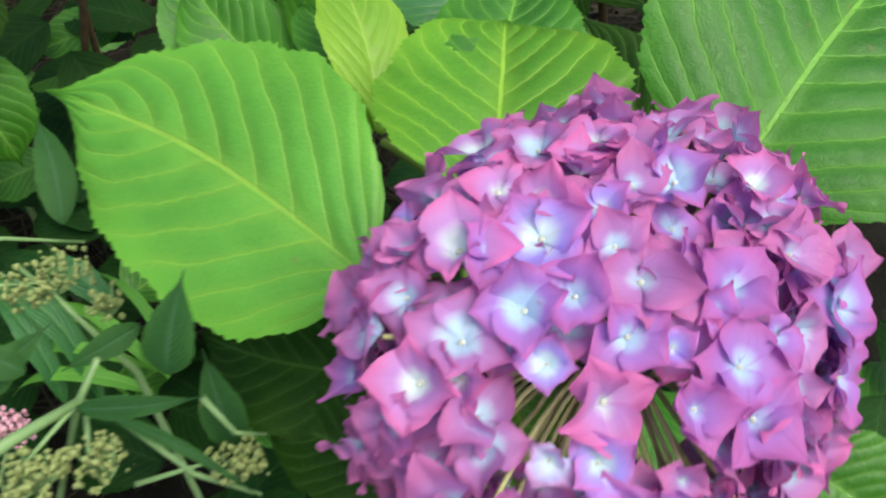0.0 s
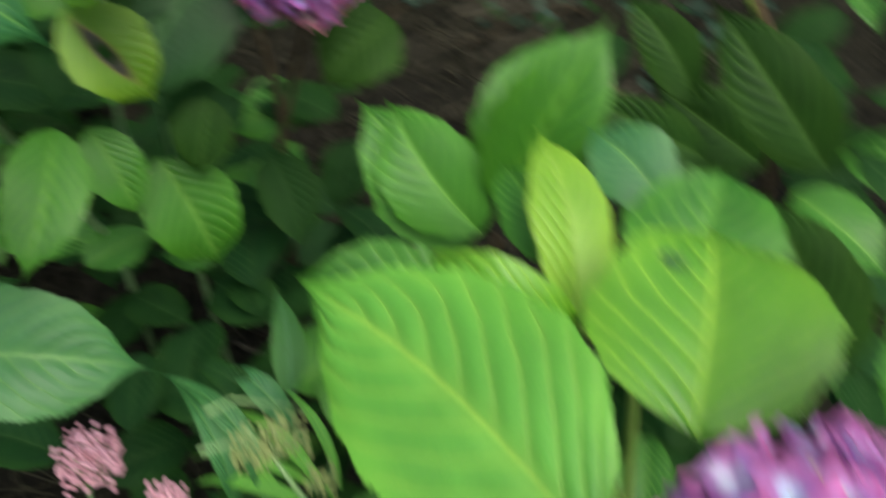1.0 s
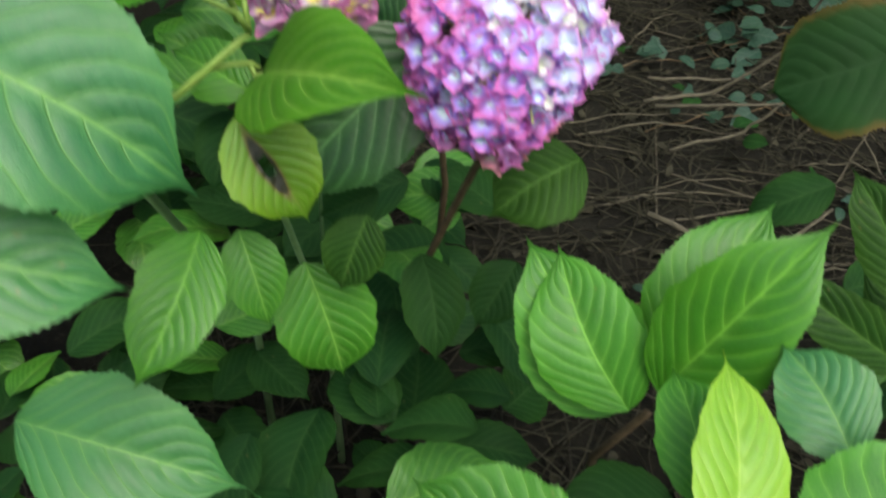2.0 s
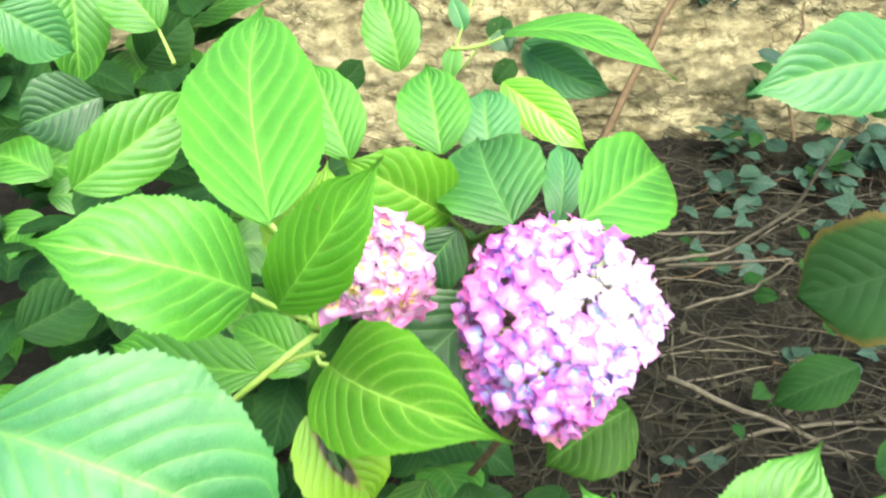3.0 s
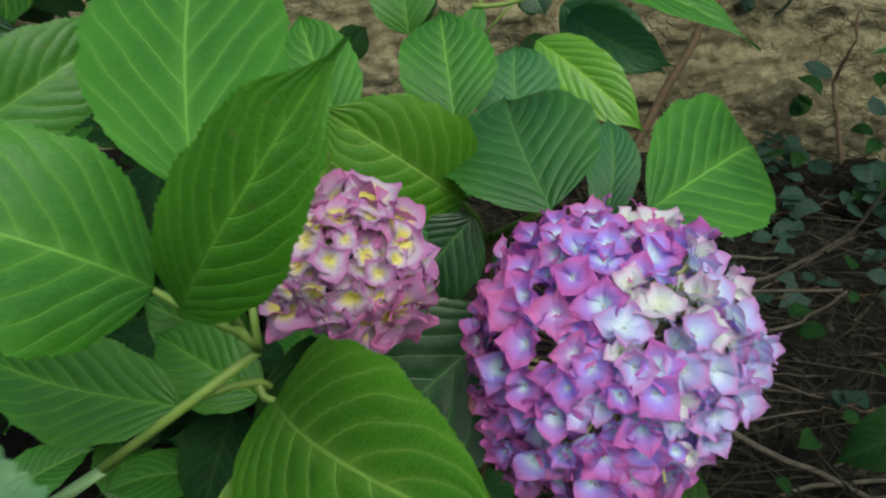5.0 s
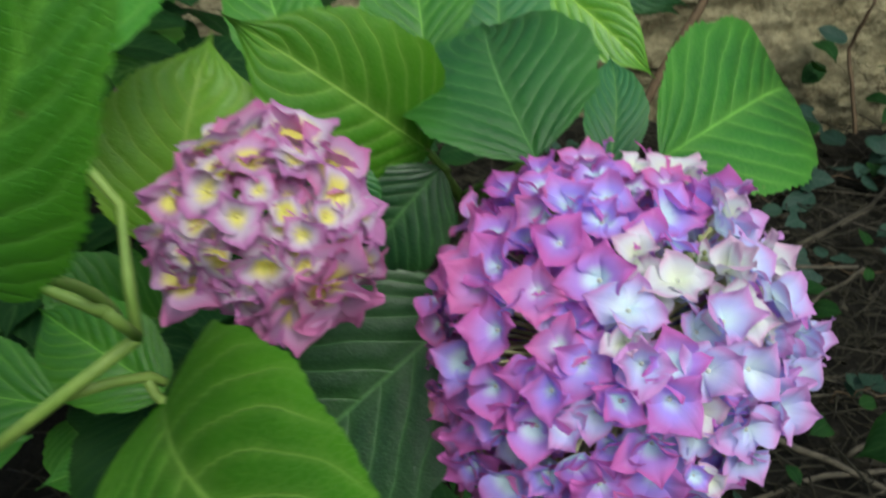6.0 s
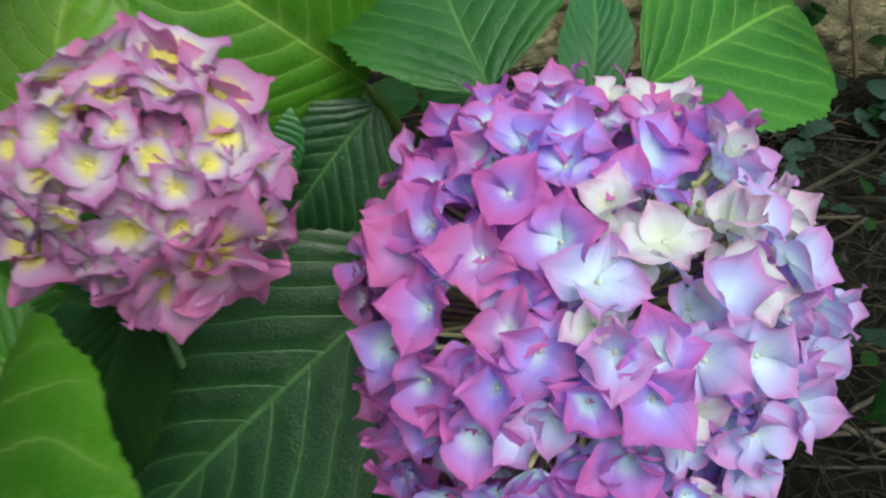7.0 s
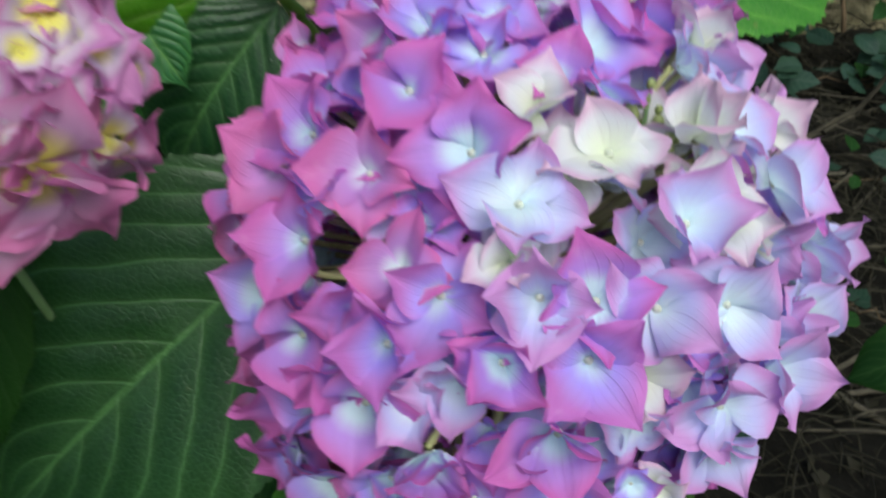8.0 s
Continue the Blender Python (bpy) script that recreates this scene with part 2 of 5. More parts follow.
def wall_material():
    k = Nodes("rubble_stone")
    flat = k.n("VectorMath", operation="MULTIPLY")
    k.put(flat.inputs[0], k.world_place())
    flat.inputs[1].default_value = (1.0, 1.0, 1.5)
    p = flat.outputs[0]
    big, mid, fine = k.noise(2.4, 4.0, 0.6, p), k.noise(13.0, 7.0, 0.72, p), k.noise(75.0, 5.0, 0.75, p)
    col = k.mix(k.step(mid, 0.38, 0.60), (0.112, 0.101, 0.049), (0.325, 0.305, 0.165))
    col = k.mix(k.m("MULTIPLY", k.step(big, 0.42, 0.66), 0.6), col, (0.38, 0.36, 0.21))
    col = k.mix(k.m("MULTIPLY", k.step(fine, 0.48, 0.66), 0.5), col, (0.16, 0.122, 0.058))
    crack = k.n("TexVoronoi", feature="DISTANCE_TO_EDGE")
    crack.inputs["Scale"].default_value = 21.0
    k.put(crack.inputs["Vector"], k.mix(0.12, p, k.noise(9.0, 4.0, 0.6, p, 1)))
    gap = k.m("MULTIPLY", k.step(crack.outputs["Distance"], 0.10, 0.01), k.step(k.noise(5.0, 2.0, 0.5, p), 0.42, 0.6))
    col = k.mix(k.m("MULTIPLY", gap, 0.3), col, (0.09, 0.072, 0.038))
    col = k.mix(k.m("MULTIPLY", k.step(k.noise(7.0, 5.0, 0.65, p), 0.60, 0.70), 0.5), col, (0.085, 0.10, 0.04))
    k.bump(k.m("SUBTRACT", k.m("ADD", mid, k.m("MULTIPLY", fine, 0.7)), k.m("MULTIPLY", gap, 0.5)), 0.9, 0.020)
    return k.set(base_color=col, roughness=0.95, specular_ior_level=0.15)


def soil_material():
    k = Nodes("dark_shaded_soil")
    p = k.world_place()
    mid, fine = k.noise(9.0, 6.0, 0.65, p), k.noise(70.0, 5.0, 0.7, p)
    # dark soil, its colour lowered further to hold the shrubs' shade
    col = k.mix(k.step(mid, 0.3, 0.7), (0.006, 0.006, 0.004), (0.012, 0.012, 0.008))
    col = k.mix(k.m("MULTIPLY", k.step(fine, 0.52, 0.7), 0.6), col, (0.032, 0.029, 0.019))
    k.bump(k.m("ADD", mid, k.m("MULTIPLY", fine, 0.6)), 0.9, 0.02)
    return k.set(base_color=col, roughness=0.95, specular_ior_level=0.15)


STONE, SOIL = wall_material(), soil_material()


# ---- building helpers ----
def mesh_of(name, verts, faces, mats, uvs=None, slots=None, smooth=True):
    me = bpy.data.meshes.new(name)
    me.from_pydata([tuple(v) for v in verts], [], faces)
    for m in mats if isinstance(mats, (list, tuple)) else [mats]:
        me.materials.append(m)
    if uvs is not None:
        layer = me.uv_layers.new(name="UVMap")
        flat = np.array([uvs[i] for f in faces for i in f], dtype=np.float32)
        layer.data.foreach_set("uv", flat.ravel())
    if slots is not None:
        me.polygons.foreach_set("material_index", slots)
    me.polygons.foreach_set("use_smooth", [smooth] * len(faces))
    me.update()
    return me


def part(name, me, parent, label="", m=None):
    """Links a mesh as one object under a thing or a part."""
    ob = new(name, me)
    ob.parent = parent
    if m is not None:
        ob.matrix_basis = m
    return tagged(ob, label) if label else ob


def tube_data(points, radii, sides=7):
    """Vertices and faces of a tapered tube along points."""
    pts = [Vector(p) for p in points]
    verts, faces = [], []
    ref = Vector((0.31, 0.2, 0.93)).normalized()
    for i, p in enumerate(pts):
        d = (pts[min(i + 1, len(pts) - 1)] - pts[max(i - 1, 0)]).normalized()
        a = d.cross(ref)
        a = a.normalized() if a.length > 1e-4 else d.orthogonal().normalized()
        b = d.cross(a)
        for j in range(sides):
            ang = 2 * math.pi * j / sides
            verts.append(p + (a * math.cos(ang) + b * math.sin(ang)) * radii[i])
    for i in range(len(pts) - 1):
        for j in range(sides):
            faces.append((i * sides + j, i * sides + (j + 1) % sides, (i + 1) * sides + (j + 1) % sides, (i + 1) * sides + j))
    faces.append(tuple(range(sides))[::-1])
    faces.append(tuple(len(verts) - sides + j for j in range(sides)))
    return verts, faces


def arc(a, b, sag, n=8, rng=None, wob=0.0):
    """Points from a to b, bowed by sag."""
    a, b, sag = Vector(a), Vector(b), Vector(sag)
    out = []
    for i in range(n + 1):
        s = i / n
        p = a.lerp(b, s) + sag * (4 * s * (1 - s))
        if rng and 0 < i < n:
            p += Vector((rng.uniform(-wob, wob), rng.uniform(-wob, wob), rng.uniform(-wob, wob)))
        out.append(p)
    return out


def tube_mesh(name, points, r0, r1, mat, sides=7):
    n = len(points) - 1
    v, f = tube_data(points, [r0 + (r1 - r0) * i / n for i in range(n + 1)], sides)
    return mesh_of(name, v, f, mat)


def joined(chunks):
    verts, faces = [], []
    for v, f in chunks:
        base = len(verts)
        verts += list(v)
        faces += [tuple(i + base for i in q) for q in f]
    return verts, faces


def leaf_data(length, width, fold=0.2, bow=0.1, curl=0.1, teeth=35, tooth=0.032, belly=0.66, point=0.86, seed=0, hole=None, rows=105, cols=10, puff=0.019, hook=0.0, dent=0.0):
    """One blade from its base at the origin to its tip along +y, facing +z: a toothed outline, raised fields between the veins, a folded midrib."""
    rng = random.Random(seed)
    peak = belly / (belly + point)
    top = peak**belly * (1 - peak) ** point
    skew, wave, turn = rng.uniform(-0.05, 0.05), rng.uniform(0, 6.28), rng.uniform(-0.06, 0.06)
    verts, uvs, faces = [], [], []
    for i in range(rows + 1):
        u = i / rows
        c = min(1.0, u / 0.955)
        half = (max(c, 1e-6) ** belly * max(1 - c, 0.0) ** point) / top * width / 2
        if c > 0.82:
            q = (c - 0.82) / 0.18
            half *= 1 - 0.45 * q * q * (3 - 2 * q)
        half = max(half, 0.05 * width * max(0.0, (1 - u) / 0.13) if u > 0.6 else 0.0)
        half *= 1 + 0.025 * math.sin(17 * u + wave) + 0.02 * math.sin(41 * u + 2 * wave)
        half = max(half, 0.0012 * (1 - u) + 0.0003)
        saw = (i % 3) / 2 if teeth else 0.5
        out = half * (1 - tooth * 0.5) + tooth * width * 0.5 * saw * min(1, 6 * u) * min(1, 5 * (1 - u)) * rng.uniform(0.3, 1.45)
        for j in range(-cols, cols + 1):
            v = j / cols
            a = abs(v)
            x = (out if abs(j) == cols else half * a) * (1 if v >= 0 else -1)
            ph = VEINS * (u - 0.36 * a**1.2) + (0.35 if v > 0 else 0)
            z = fold * abs(x) - curl * (x * x) / (width * 0.5)
            z += bow * length * 4 * u * (1 - u) - bow * 0.6 * length * u**3
            z += puff * width * abs(math.sin(math.pi * (ph + 0.0))) * (1 - a**4) * min(1, 8 * a)
            z += 0.035 * width * a * a * math.sin(9 * u + wave + (2 if v > 0 else 0)) + 0.008 * length * math.sin(7 * u + 2 * wave) * u
            xx = x + skew * length * math.sin(math.pi * u) + turn * z + hook * length * u**3
            verts.append((xx, u * length, z))
            uvs.append((u, (v + 1) / 2))
    w = 2 * cols + 1
    for i in range(rows):
        for j in range(w - 1):
            u, v = (i + 0.5) / rows, (j + 0.5 - cols) / cols
            if hole and any(((u - hu) / ru) ** 2 + ((v - hv) / rv) ** 2 < 1 for hu, hv, ru, rv in hole):
                continue
            k = i * w + j
            faces.append((k, k + 1, k + w + 1, k + w))
    return verts, faces, uvs


def leaf_pose(base, tip, face):
    y = (Vector(tip) - Vector(base)).normalized()
    z = Vector(face) - y * Vector(face).dot(y)
    z.normalize()
    x = y.cross(z)
    m = Matrix((x, y, z)).transposed().to_4x4()
    m.translation = Vector(base)
    return m


LEAVES = [0]


def leaf(plant, base, tip, width, face, tone="mature", fold=0.28, bow=0.08, curl=0.15, stalk=None, label="", **shape):
    """A leaf on a plant, from its base to its tip; stalk: where its stalk joins the stem."""
    LEAVES[0] += 1
    length = (Vector(tip) - Vector(base)).length
    data = leaf_data(length, width, fold, bow, curl, seed=LEAVES[0], **shape)
    ob = part("leaf", mesh_of("leaf", data[0], data[1], LEAF[tone], data[2]), plant, label, leaf_pose(base, tip, face))
    if stalk:
        inv = ob.matrix_basis.inverted()
        a, b = inv @ Vector(stalk), Vector((0, 0.004, 0))
        sag = Vector((0, 0, -0.08 * (a - b).length))
        part("leaf_stalk", tube_mesh("leaf_stalk", arc(a, b, sag, 6), 0.0026, 0.0017, STEM), ob)
    return ob


def stem(plant, points, r0, r1, mat=None, name="stem"):
    return part(name, tube_mesh(name, points, r0, r1, mat or STEM, 9), plant)


def plant_of(name, at, label, category, kind=""):
    ob = new(name)
    ob.empty_display_size = 0.05
    ob.location = at
    bpy.context.view_layer.update()
    return tagged(ob, label, category, kind=kind)


def floret_data(size, seed, petals=4, cup=0.28, eye=0.07):
    """One sterile floret: four hollow, pointed petals, two over two, rising from a small bead and bending outwards."""
    rng = random.Random(seed)
    verts, faces, uvs, slots = [], [], [], []
    rows, cols = 9, 4
    lean, lean_way = rng.uniform(0.0, 0.4), rng.uniform(0, 6.28)
    cup += rng.uniform(-0.25, 0.5)
    for p in range(petals):
        turn = 2 * math.pi * p / petals + rng.uniform(-0.2, 0.2)
        reach = size * rng.uniform(0.92, 1.26)
        wide = reach * rng.uniform(0.86, 1.12)
        rise = cup + rng.uniform(-0.3, 0.4) + lean * math.cos(turn - lean_way) + (0.1 if p % 2 else -0.04)
        bend = rng.uniform(0.3, 1.25)
        hollow, twist = rng.uniform(-0.15, 0.5), rng.uniform(-0.6, 0.6)
        wave, frill = rng.uniform(0, 6.28), rng.uniform(0.05, 0.14)
        peak, droop = rng.uniform(0.36, 0.48), rng.uniform(-0.5, 0.6)
        out, up = 0.03 * size, (0.03 * size if p % 2 else 0.0)
        at = len(verts)
        for i in range(rows + 1):
            s = i / rows
            slope = rise + 0.3 - bend * s - droop * s**4
            if i:
                out += reach / rows * math.cos(slope)
                up += reach / rows * math.sin(slope)
            if s < peak:
                half = (0.16 + 0.84 * math.sin(math.pi / 2 * s / peak) ** 0.9) * wide / 2
            else:
                q = (s - peak) / (1 - peak)
                half = (1 - q) * (1 + 0.42 * q - 0.75 * q**3) * wide / 2
            half = max(half, 0.008 * size)
            for j in range(-cols, cols + 1):
                v = j / cols
                x = half * v
                lift = hollow * half * (abs(v) ** 1.6) * (1 - 0.55 * s) + twist * x * s + frill * size * math.sin(9.0 * s + wave + 1.5 * v) * abs(v) ** 3
                lift -= 0.12 * size * math.exp(-((v / 0.16) ** 2)) * s * (1 - s) * 2
                y = out - math.sin(slope) * lift
                z = up + math.cos(slope) * lift
                verts.append((x * math.cos(turn) - y * math.sin(turn), x * math.sin(turn) + y * math.cos(turn), z))
                uvs.append((s, (v + 1) / 2))
        w = 2 * cols + 1
        for i in range(rows):
            for j in range(w - 1):
                k = at + i * w + j
                faces.append((k, k + 1, k + w + 1, k + w))
                slots.append(0)
    at, r = len(verts), eye * size
    for i in range(4):
        el = math.pi / 2 * i / 3
        for j in range(7):
            az = 2 * math.pi * j / 7
            verts.append((r * math.cos(el) * math.cos(az), r * math.cos(el) * math.sin(az), 0.03 * size + r * 1.3 * math.sin(el)))
            uvs.append((0, 0.5))
    for i in range(3):
        for j in range(7):
            k, l = at + i * 7 + j, at + i * 7 + (j + 1) % 7
            faces.append((k, l, l + 7, k + 7))
            slots.append(1)
    return verts, faces, uvs, slots


def facing(at, way, spin):
    """A pose at a place with +z along way, turned by spin."""
    return Matrix.Translation(at) @ Vector(way).to_track_quat("Z", "Y").to_matrix().to_4x4() @ Matrix.Rotation(spin, 4, "Z")


def flower_head(plant, centre, radii, axis, count, size, tints, seed, reach=110.0, eye_mat=None, label="", cup=0.28, tint_at=None, bare=(), inner=0.84, fill=0.7, placed=(), rim_grow=0.0, flat_side=None):
    """A mophead: many florets round a dome, each on a thin pedicel. flat_side: a direction and how far the dome reaches that way. tints: shares of the petal colours; tint_at(way) may choose instead."""
    rng = random.Random(seed)
    head = new("flower_head")
    head.parent = plant
    head.matrix_basis = Matrix.Translation(Vector(centre)) @ Vector(axis).to_track_quat("Z", "Y").to_matrix().to_4x4()
    tagged(head, label)
    kinds, tones = {}, list(PETAL)
    inner_v, inner_f, inner_uv, inner_slot = [], [], [], []
    shapes = {}
    for tint in PETAL:
        for i in range(9):
            lifted = cup + 0.2 if tint in ("pale", "ivory") else cup
            d = shapes[tint, i] = floret_data(size, seed * 31 + i, cup=lifted)
            kinds[tint, i] = mesh_of("floret", d[0], d[1], [PETAL[tint], eye_mat or EYE], d[2], d[3])
    turn_back = head.matrix_basis.to_3x3().inverted()
    taken = []
    flat_way = turn_back @ Vector(flat_side[0]).normalized() if flat_side else Vector((0, 0, 1))
    flat_at = flat_side[1] if flat_side else 1.0

    def pressed(p):
        return p - flat_way * max(0.0, p.dot(flat_way) - flat_at) * 0.9

    for i, (way, look_way, petal, grow, tint) in enumerate(placed):
        way, out = (turn_back @ Vector(way)).normalized(), (turn_back @ Vector(look_way)).normalized()
        taken.append(way)
        at = pressed(Vector((way.x * radii[0], way.y * radii[1], way.z * radii[2])) * 1.02)
        part("floret", kinds[tint, i % 9], head, m=leaf_pose(at, at + turn_back @ Vector(petal), out) @ Matrix.Scale(grow, 4))
    lowest = math.cos(radians(reach))
    names, weights = list(tints), list(tints.values())
    for layer, (part_count, scale) in enumerate(((count, 1.0), (int(count * fill), inner))):
        for i in range(part_count):
            h = 1 - (i + 0.5) / part_count * (1 - lowest)
            az = i * 2.399963 + rng.uniform(-0.25, 0.25) + layer
            h += rng.uniform(-0.03, 0.03)
            h = max(min(h, 0.999), -0.98)
            ring = math.sqrt(1 - h * h)
            way = Vector((ring * math.cos(az), ring * math.sin(az), h))
            if any(way.angle(turn_back @ Vector(w)) < radians(a) for w, a, deep in bare if deep or layer == 0):
                continue
            if layer == 0 and any(way.angle(w) < 0.67 * size / radii[1] for w in taken):
                continue
            swell = scale * rng.uniform(0.90, 1.06)
            at = pressed(Vector((way.x * radii[0], way.y * radii[1], way.z * radii[2])) * swell)
            out = Vector((way.x / radii[0], way.y / radii[1], way.z / radii[2])).normalized()
            out = (out + Vector((rng.uniform(-0.6, 0.6), rng.uniform(-0.6, 0.6), rng.uniform(-0.5, 0.6)))).normalized()
            tint = tint_at(head.matrix_basis.to_3x3() @ way, rng) if tint_at else rng.choices(names, weights)[0]
            grow = rng.uniform(0.82, 1.12) * (1 - rim_grow + rim_grow * 2 * min(1.0, math.acos(h) / radians(reach)) ** 1.6)
            m = facing(at, out, rng.uniform(0, 6.28)) @ Matrix.Scale(grow, 4)
            kind = rng.randrange(9)
            if layer:
                d, base = shapes[tint, kind], len(inner_v)
                inner_v += [m @ Vector(v) for v in d[0]]
                inner_f += [tuple(j + base for j in f) for f in d[1]]
                inner_uv += d[2]
                inner_slot += [tones.index(tint) if q == 0 else len(tones) for q in d[3]]
            else:
                part("floret", kinds[tint, kind], head, m=m)
                part("pedicel", tube_mesh("pedicel", arc(at * 0.3, at - out * 0.001, at.cross(out) * 0.1, 4), 0.0011, 0.0009, PEDICEL, 5), head)
    me = mesh_of("inner_bloom", inner_v, inner_f, [PETAL[t] for t in tones] + [eye_mat or EYE], inner_uv, inner_slot)
    tagged(part("inner_bloom", me, head), kind="stuff")
    return head


# ---- ground and wall ----
def ground():
    ticks = sorted({round(s * v, 4) for s in (-1, 1) for v in [0.045 * i for i in range(60)] + [2.7 * 1.5**i for i in range(1, 14)]})
    xs, ys = ticks, [t + 1.3 for t in ticks]
    verts, faces = [], []
    for y in ys:
        for x in xs:
            near = max(0.0, 1 - math.hypot(x, y - 1.3) / 4)
            z = near * (0.05 * noise.noise((x * 2.1, y * 2.1, 0)) + 0.03 * noise.noise((x * 7, y * 7, 3)) + 0.014 * noise.noise((x * 19, y * 19, 5)))
            verts.append((x, y, z))
    w = len(xs)
    for j in range(len(ys) - 1):
        for i in range(w - 1):
            faces.append((j * w + i, j * w + i + 1, (j + 1) * w + i + 1, (j + 1) * w + i))
    return tagged(new("ground", mesh_of("ground", verts, faces, SOIL)), "dark bare soil strewn with litter, darkened further for shade", "ground", kind="structure")


def height(x, y):
    near = max(0.0, 1 - math.hypot(x, y - 1.3) / 4)
    return near * (0.05 * noise.noise((x * 2.1, y * 2.1, 0)) + 0.03 * noise.noise((x * 7, y * 7, 3)) + 0.014 * noise.noise((x * 19, y * 19, 5)))


WALL_Y = 2.75


def wall():
    """A crumbling rubble wall: a face of worn ledges and pits, a rough top and a back."""
    xs = [-4.0 + 0.08 * i for i in range(40)] + [-0.8 + 0.0125 * i for i in range(264)] + [2.5 + 0.08 * i for i in range(33)]
    zs = [-0.15 + 0.0125 * i for i in range(92)] + [1.0 + 0.05 * i for i in range(15)]
    nx, nz = len(xs) - 1, len(zs) - 1
    verts, faces = [], []
    for k, z in enumerate(zs):
        for x in xs:
            d = 0.06 * noise.noise((x * 1.3, 0, z * 2.0)) + 0.03 * noise.noise((x * 4, 2, z * 9)) + 0.03 * abs(noise.noise((x * 13, 4, z * 21)))
            d += 0.022 * abs(noise.noise((x * 30, 6, z * 42))) + 0.009 * noise.noise((x * 60, 8, z * 80))
            top = 0.05 * noise.noise((x * 3, 9, 0)) if k == nz else 0.0
            verts.append((x, WALL_Y + d, z + top))
    w = nx + 1
    for k in range(nz):
        for i in range(nx):
            faces.append((k * w + i, k * w + i + 1, (k + 1) * w + i + 1, (k + 1) * w + i))
    back = len(verts)
    for k in (0, nz):
        for i in range(nx + 1):
            x, y, z = verts[k * w + i]
            verts.append((x, WALL_Y + 0.45, z))
    for i in range(nx):
        faces.append((nz * w + i, nz * w + i + 1, back + w + i + 1, back + w + i))
        faces.append((back + w + i, back + w + i + 1, back + i + 1, back + i))
    for i in (0, nx):
        faces.append(tuple(k * w + i for k in range(nz + 1)) + (back + w + i, back + i))
    return tagged(new("wall_north", mesh_of("wall_north", verts, faces, STONE)), "crumbling beige rubble stone wall", "wall", kind="structure")


ground()
wall()

# ---- the hydrangea with the two pink-violet heads ----
shrub = plant_of("hydrangea", (-0.1, 0.85, 0), "", "shrub")
shrub.location = (0, 0, 0)
tagged(shrub, "leafy green hydrangea with pink violet mopheads before a wall", "shrub")
front = plant_of("hydrangea", (0, 0, 0), "low hydrangea with a magenta mophead and broad leaves", "shrub")
side = plant_of("hydrangea", (0, 0, 0), "dark leafed hydrangea shoots beside the stone wall", "shrub")
weed = plant_of("weed", (0, 0, 0), "wild herb with narrow leaves and greenish bud clusters", "weed")

pinkweed = plant_of("wild_flower", (0, 0, 0), "wild flower with clusters of tiny pink blossoms", "wild flower")


def tint_main(way, rng):
    """The side turned to the light has faded to white and cream."""
    low = way.z + rng.uniform(-0.15, 0.15)
    if low < -0.30:
        return rng.choices(("rose", "magenta", "fuchsia") if low > -0.55 else ("rose", "salmon", "fuchsia"), (0.3, 0.5, 0.2))[0]
    if way.y > -0.1 and way.x < 0.3:
        return rng.choices(("rose", "magenta", "pale"), (0.50, 0.42, 0.08))[0]
    fade = way.dot(Vector((0.70, -0.50, 0.50)))
    if fade > 0.57 + rng.uniform(-0.18, 0.14):
        if way.z < 0.1:
            return rng.choices(("violet", "pale", "magenta"), (0.45, 0.30, 0.25))[0]
        return rng.choices(("pale", "ivory", "violet"), (0.60, 0.30, 0.10))[0]
    return rng.choices(("violet", "magenta", "rose", "pale"), (0.22, 0.44, 0.28, 0.06))[0]


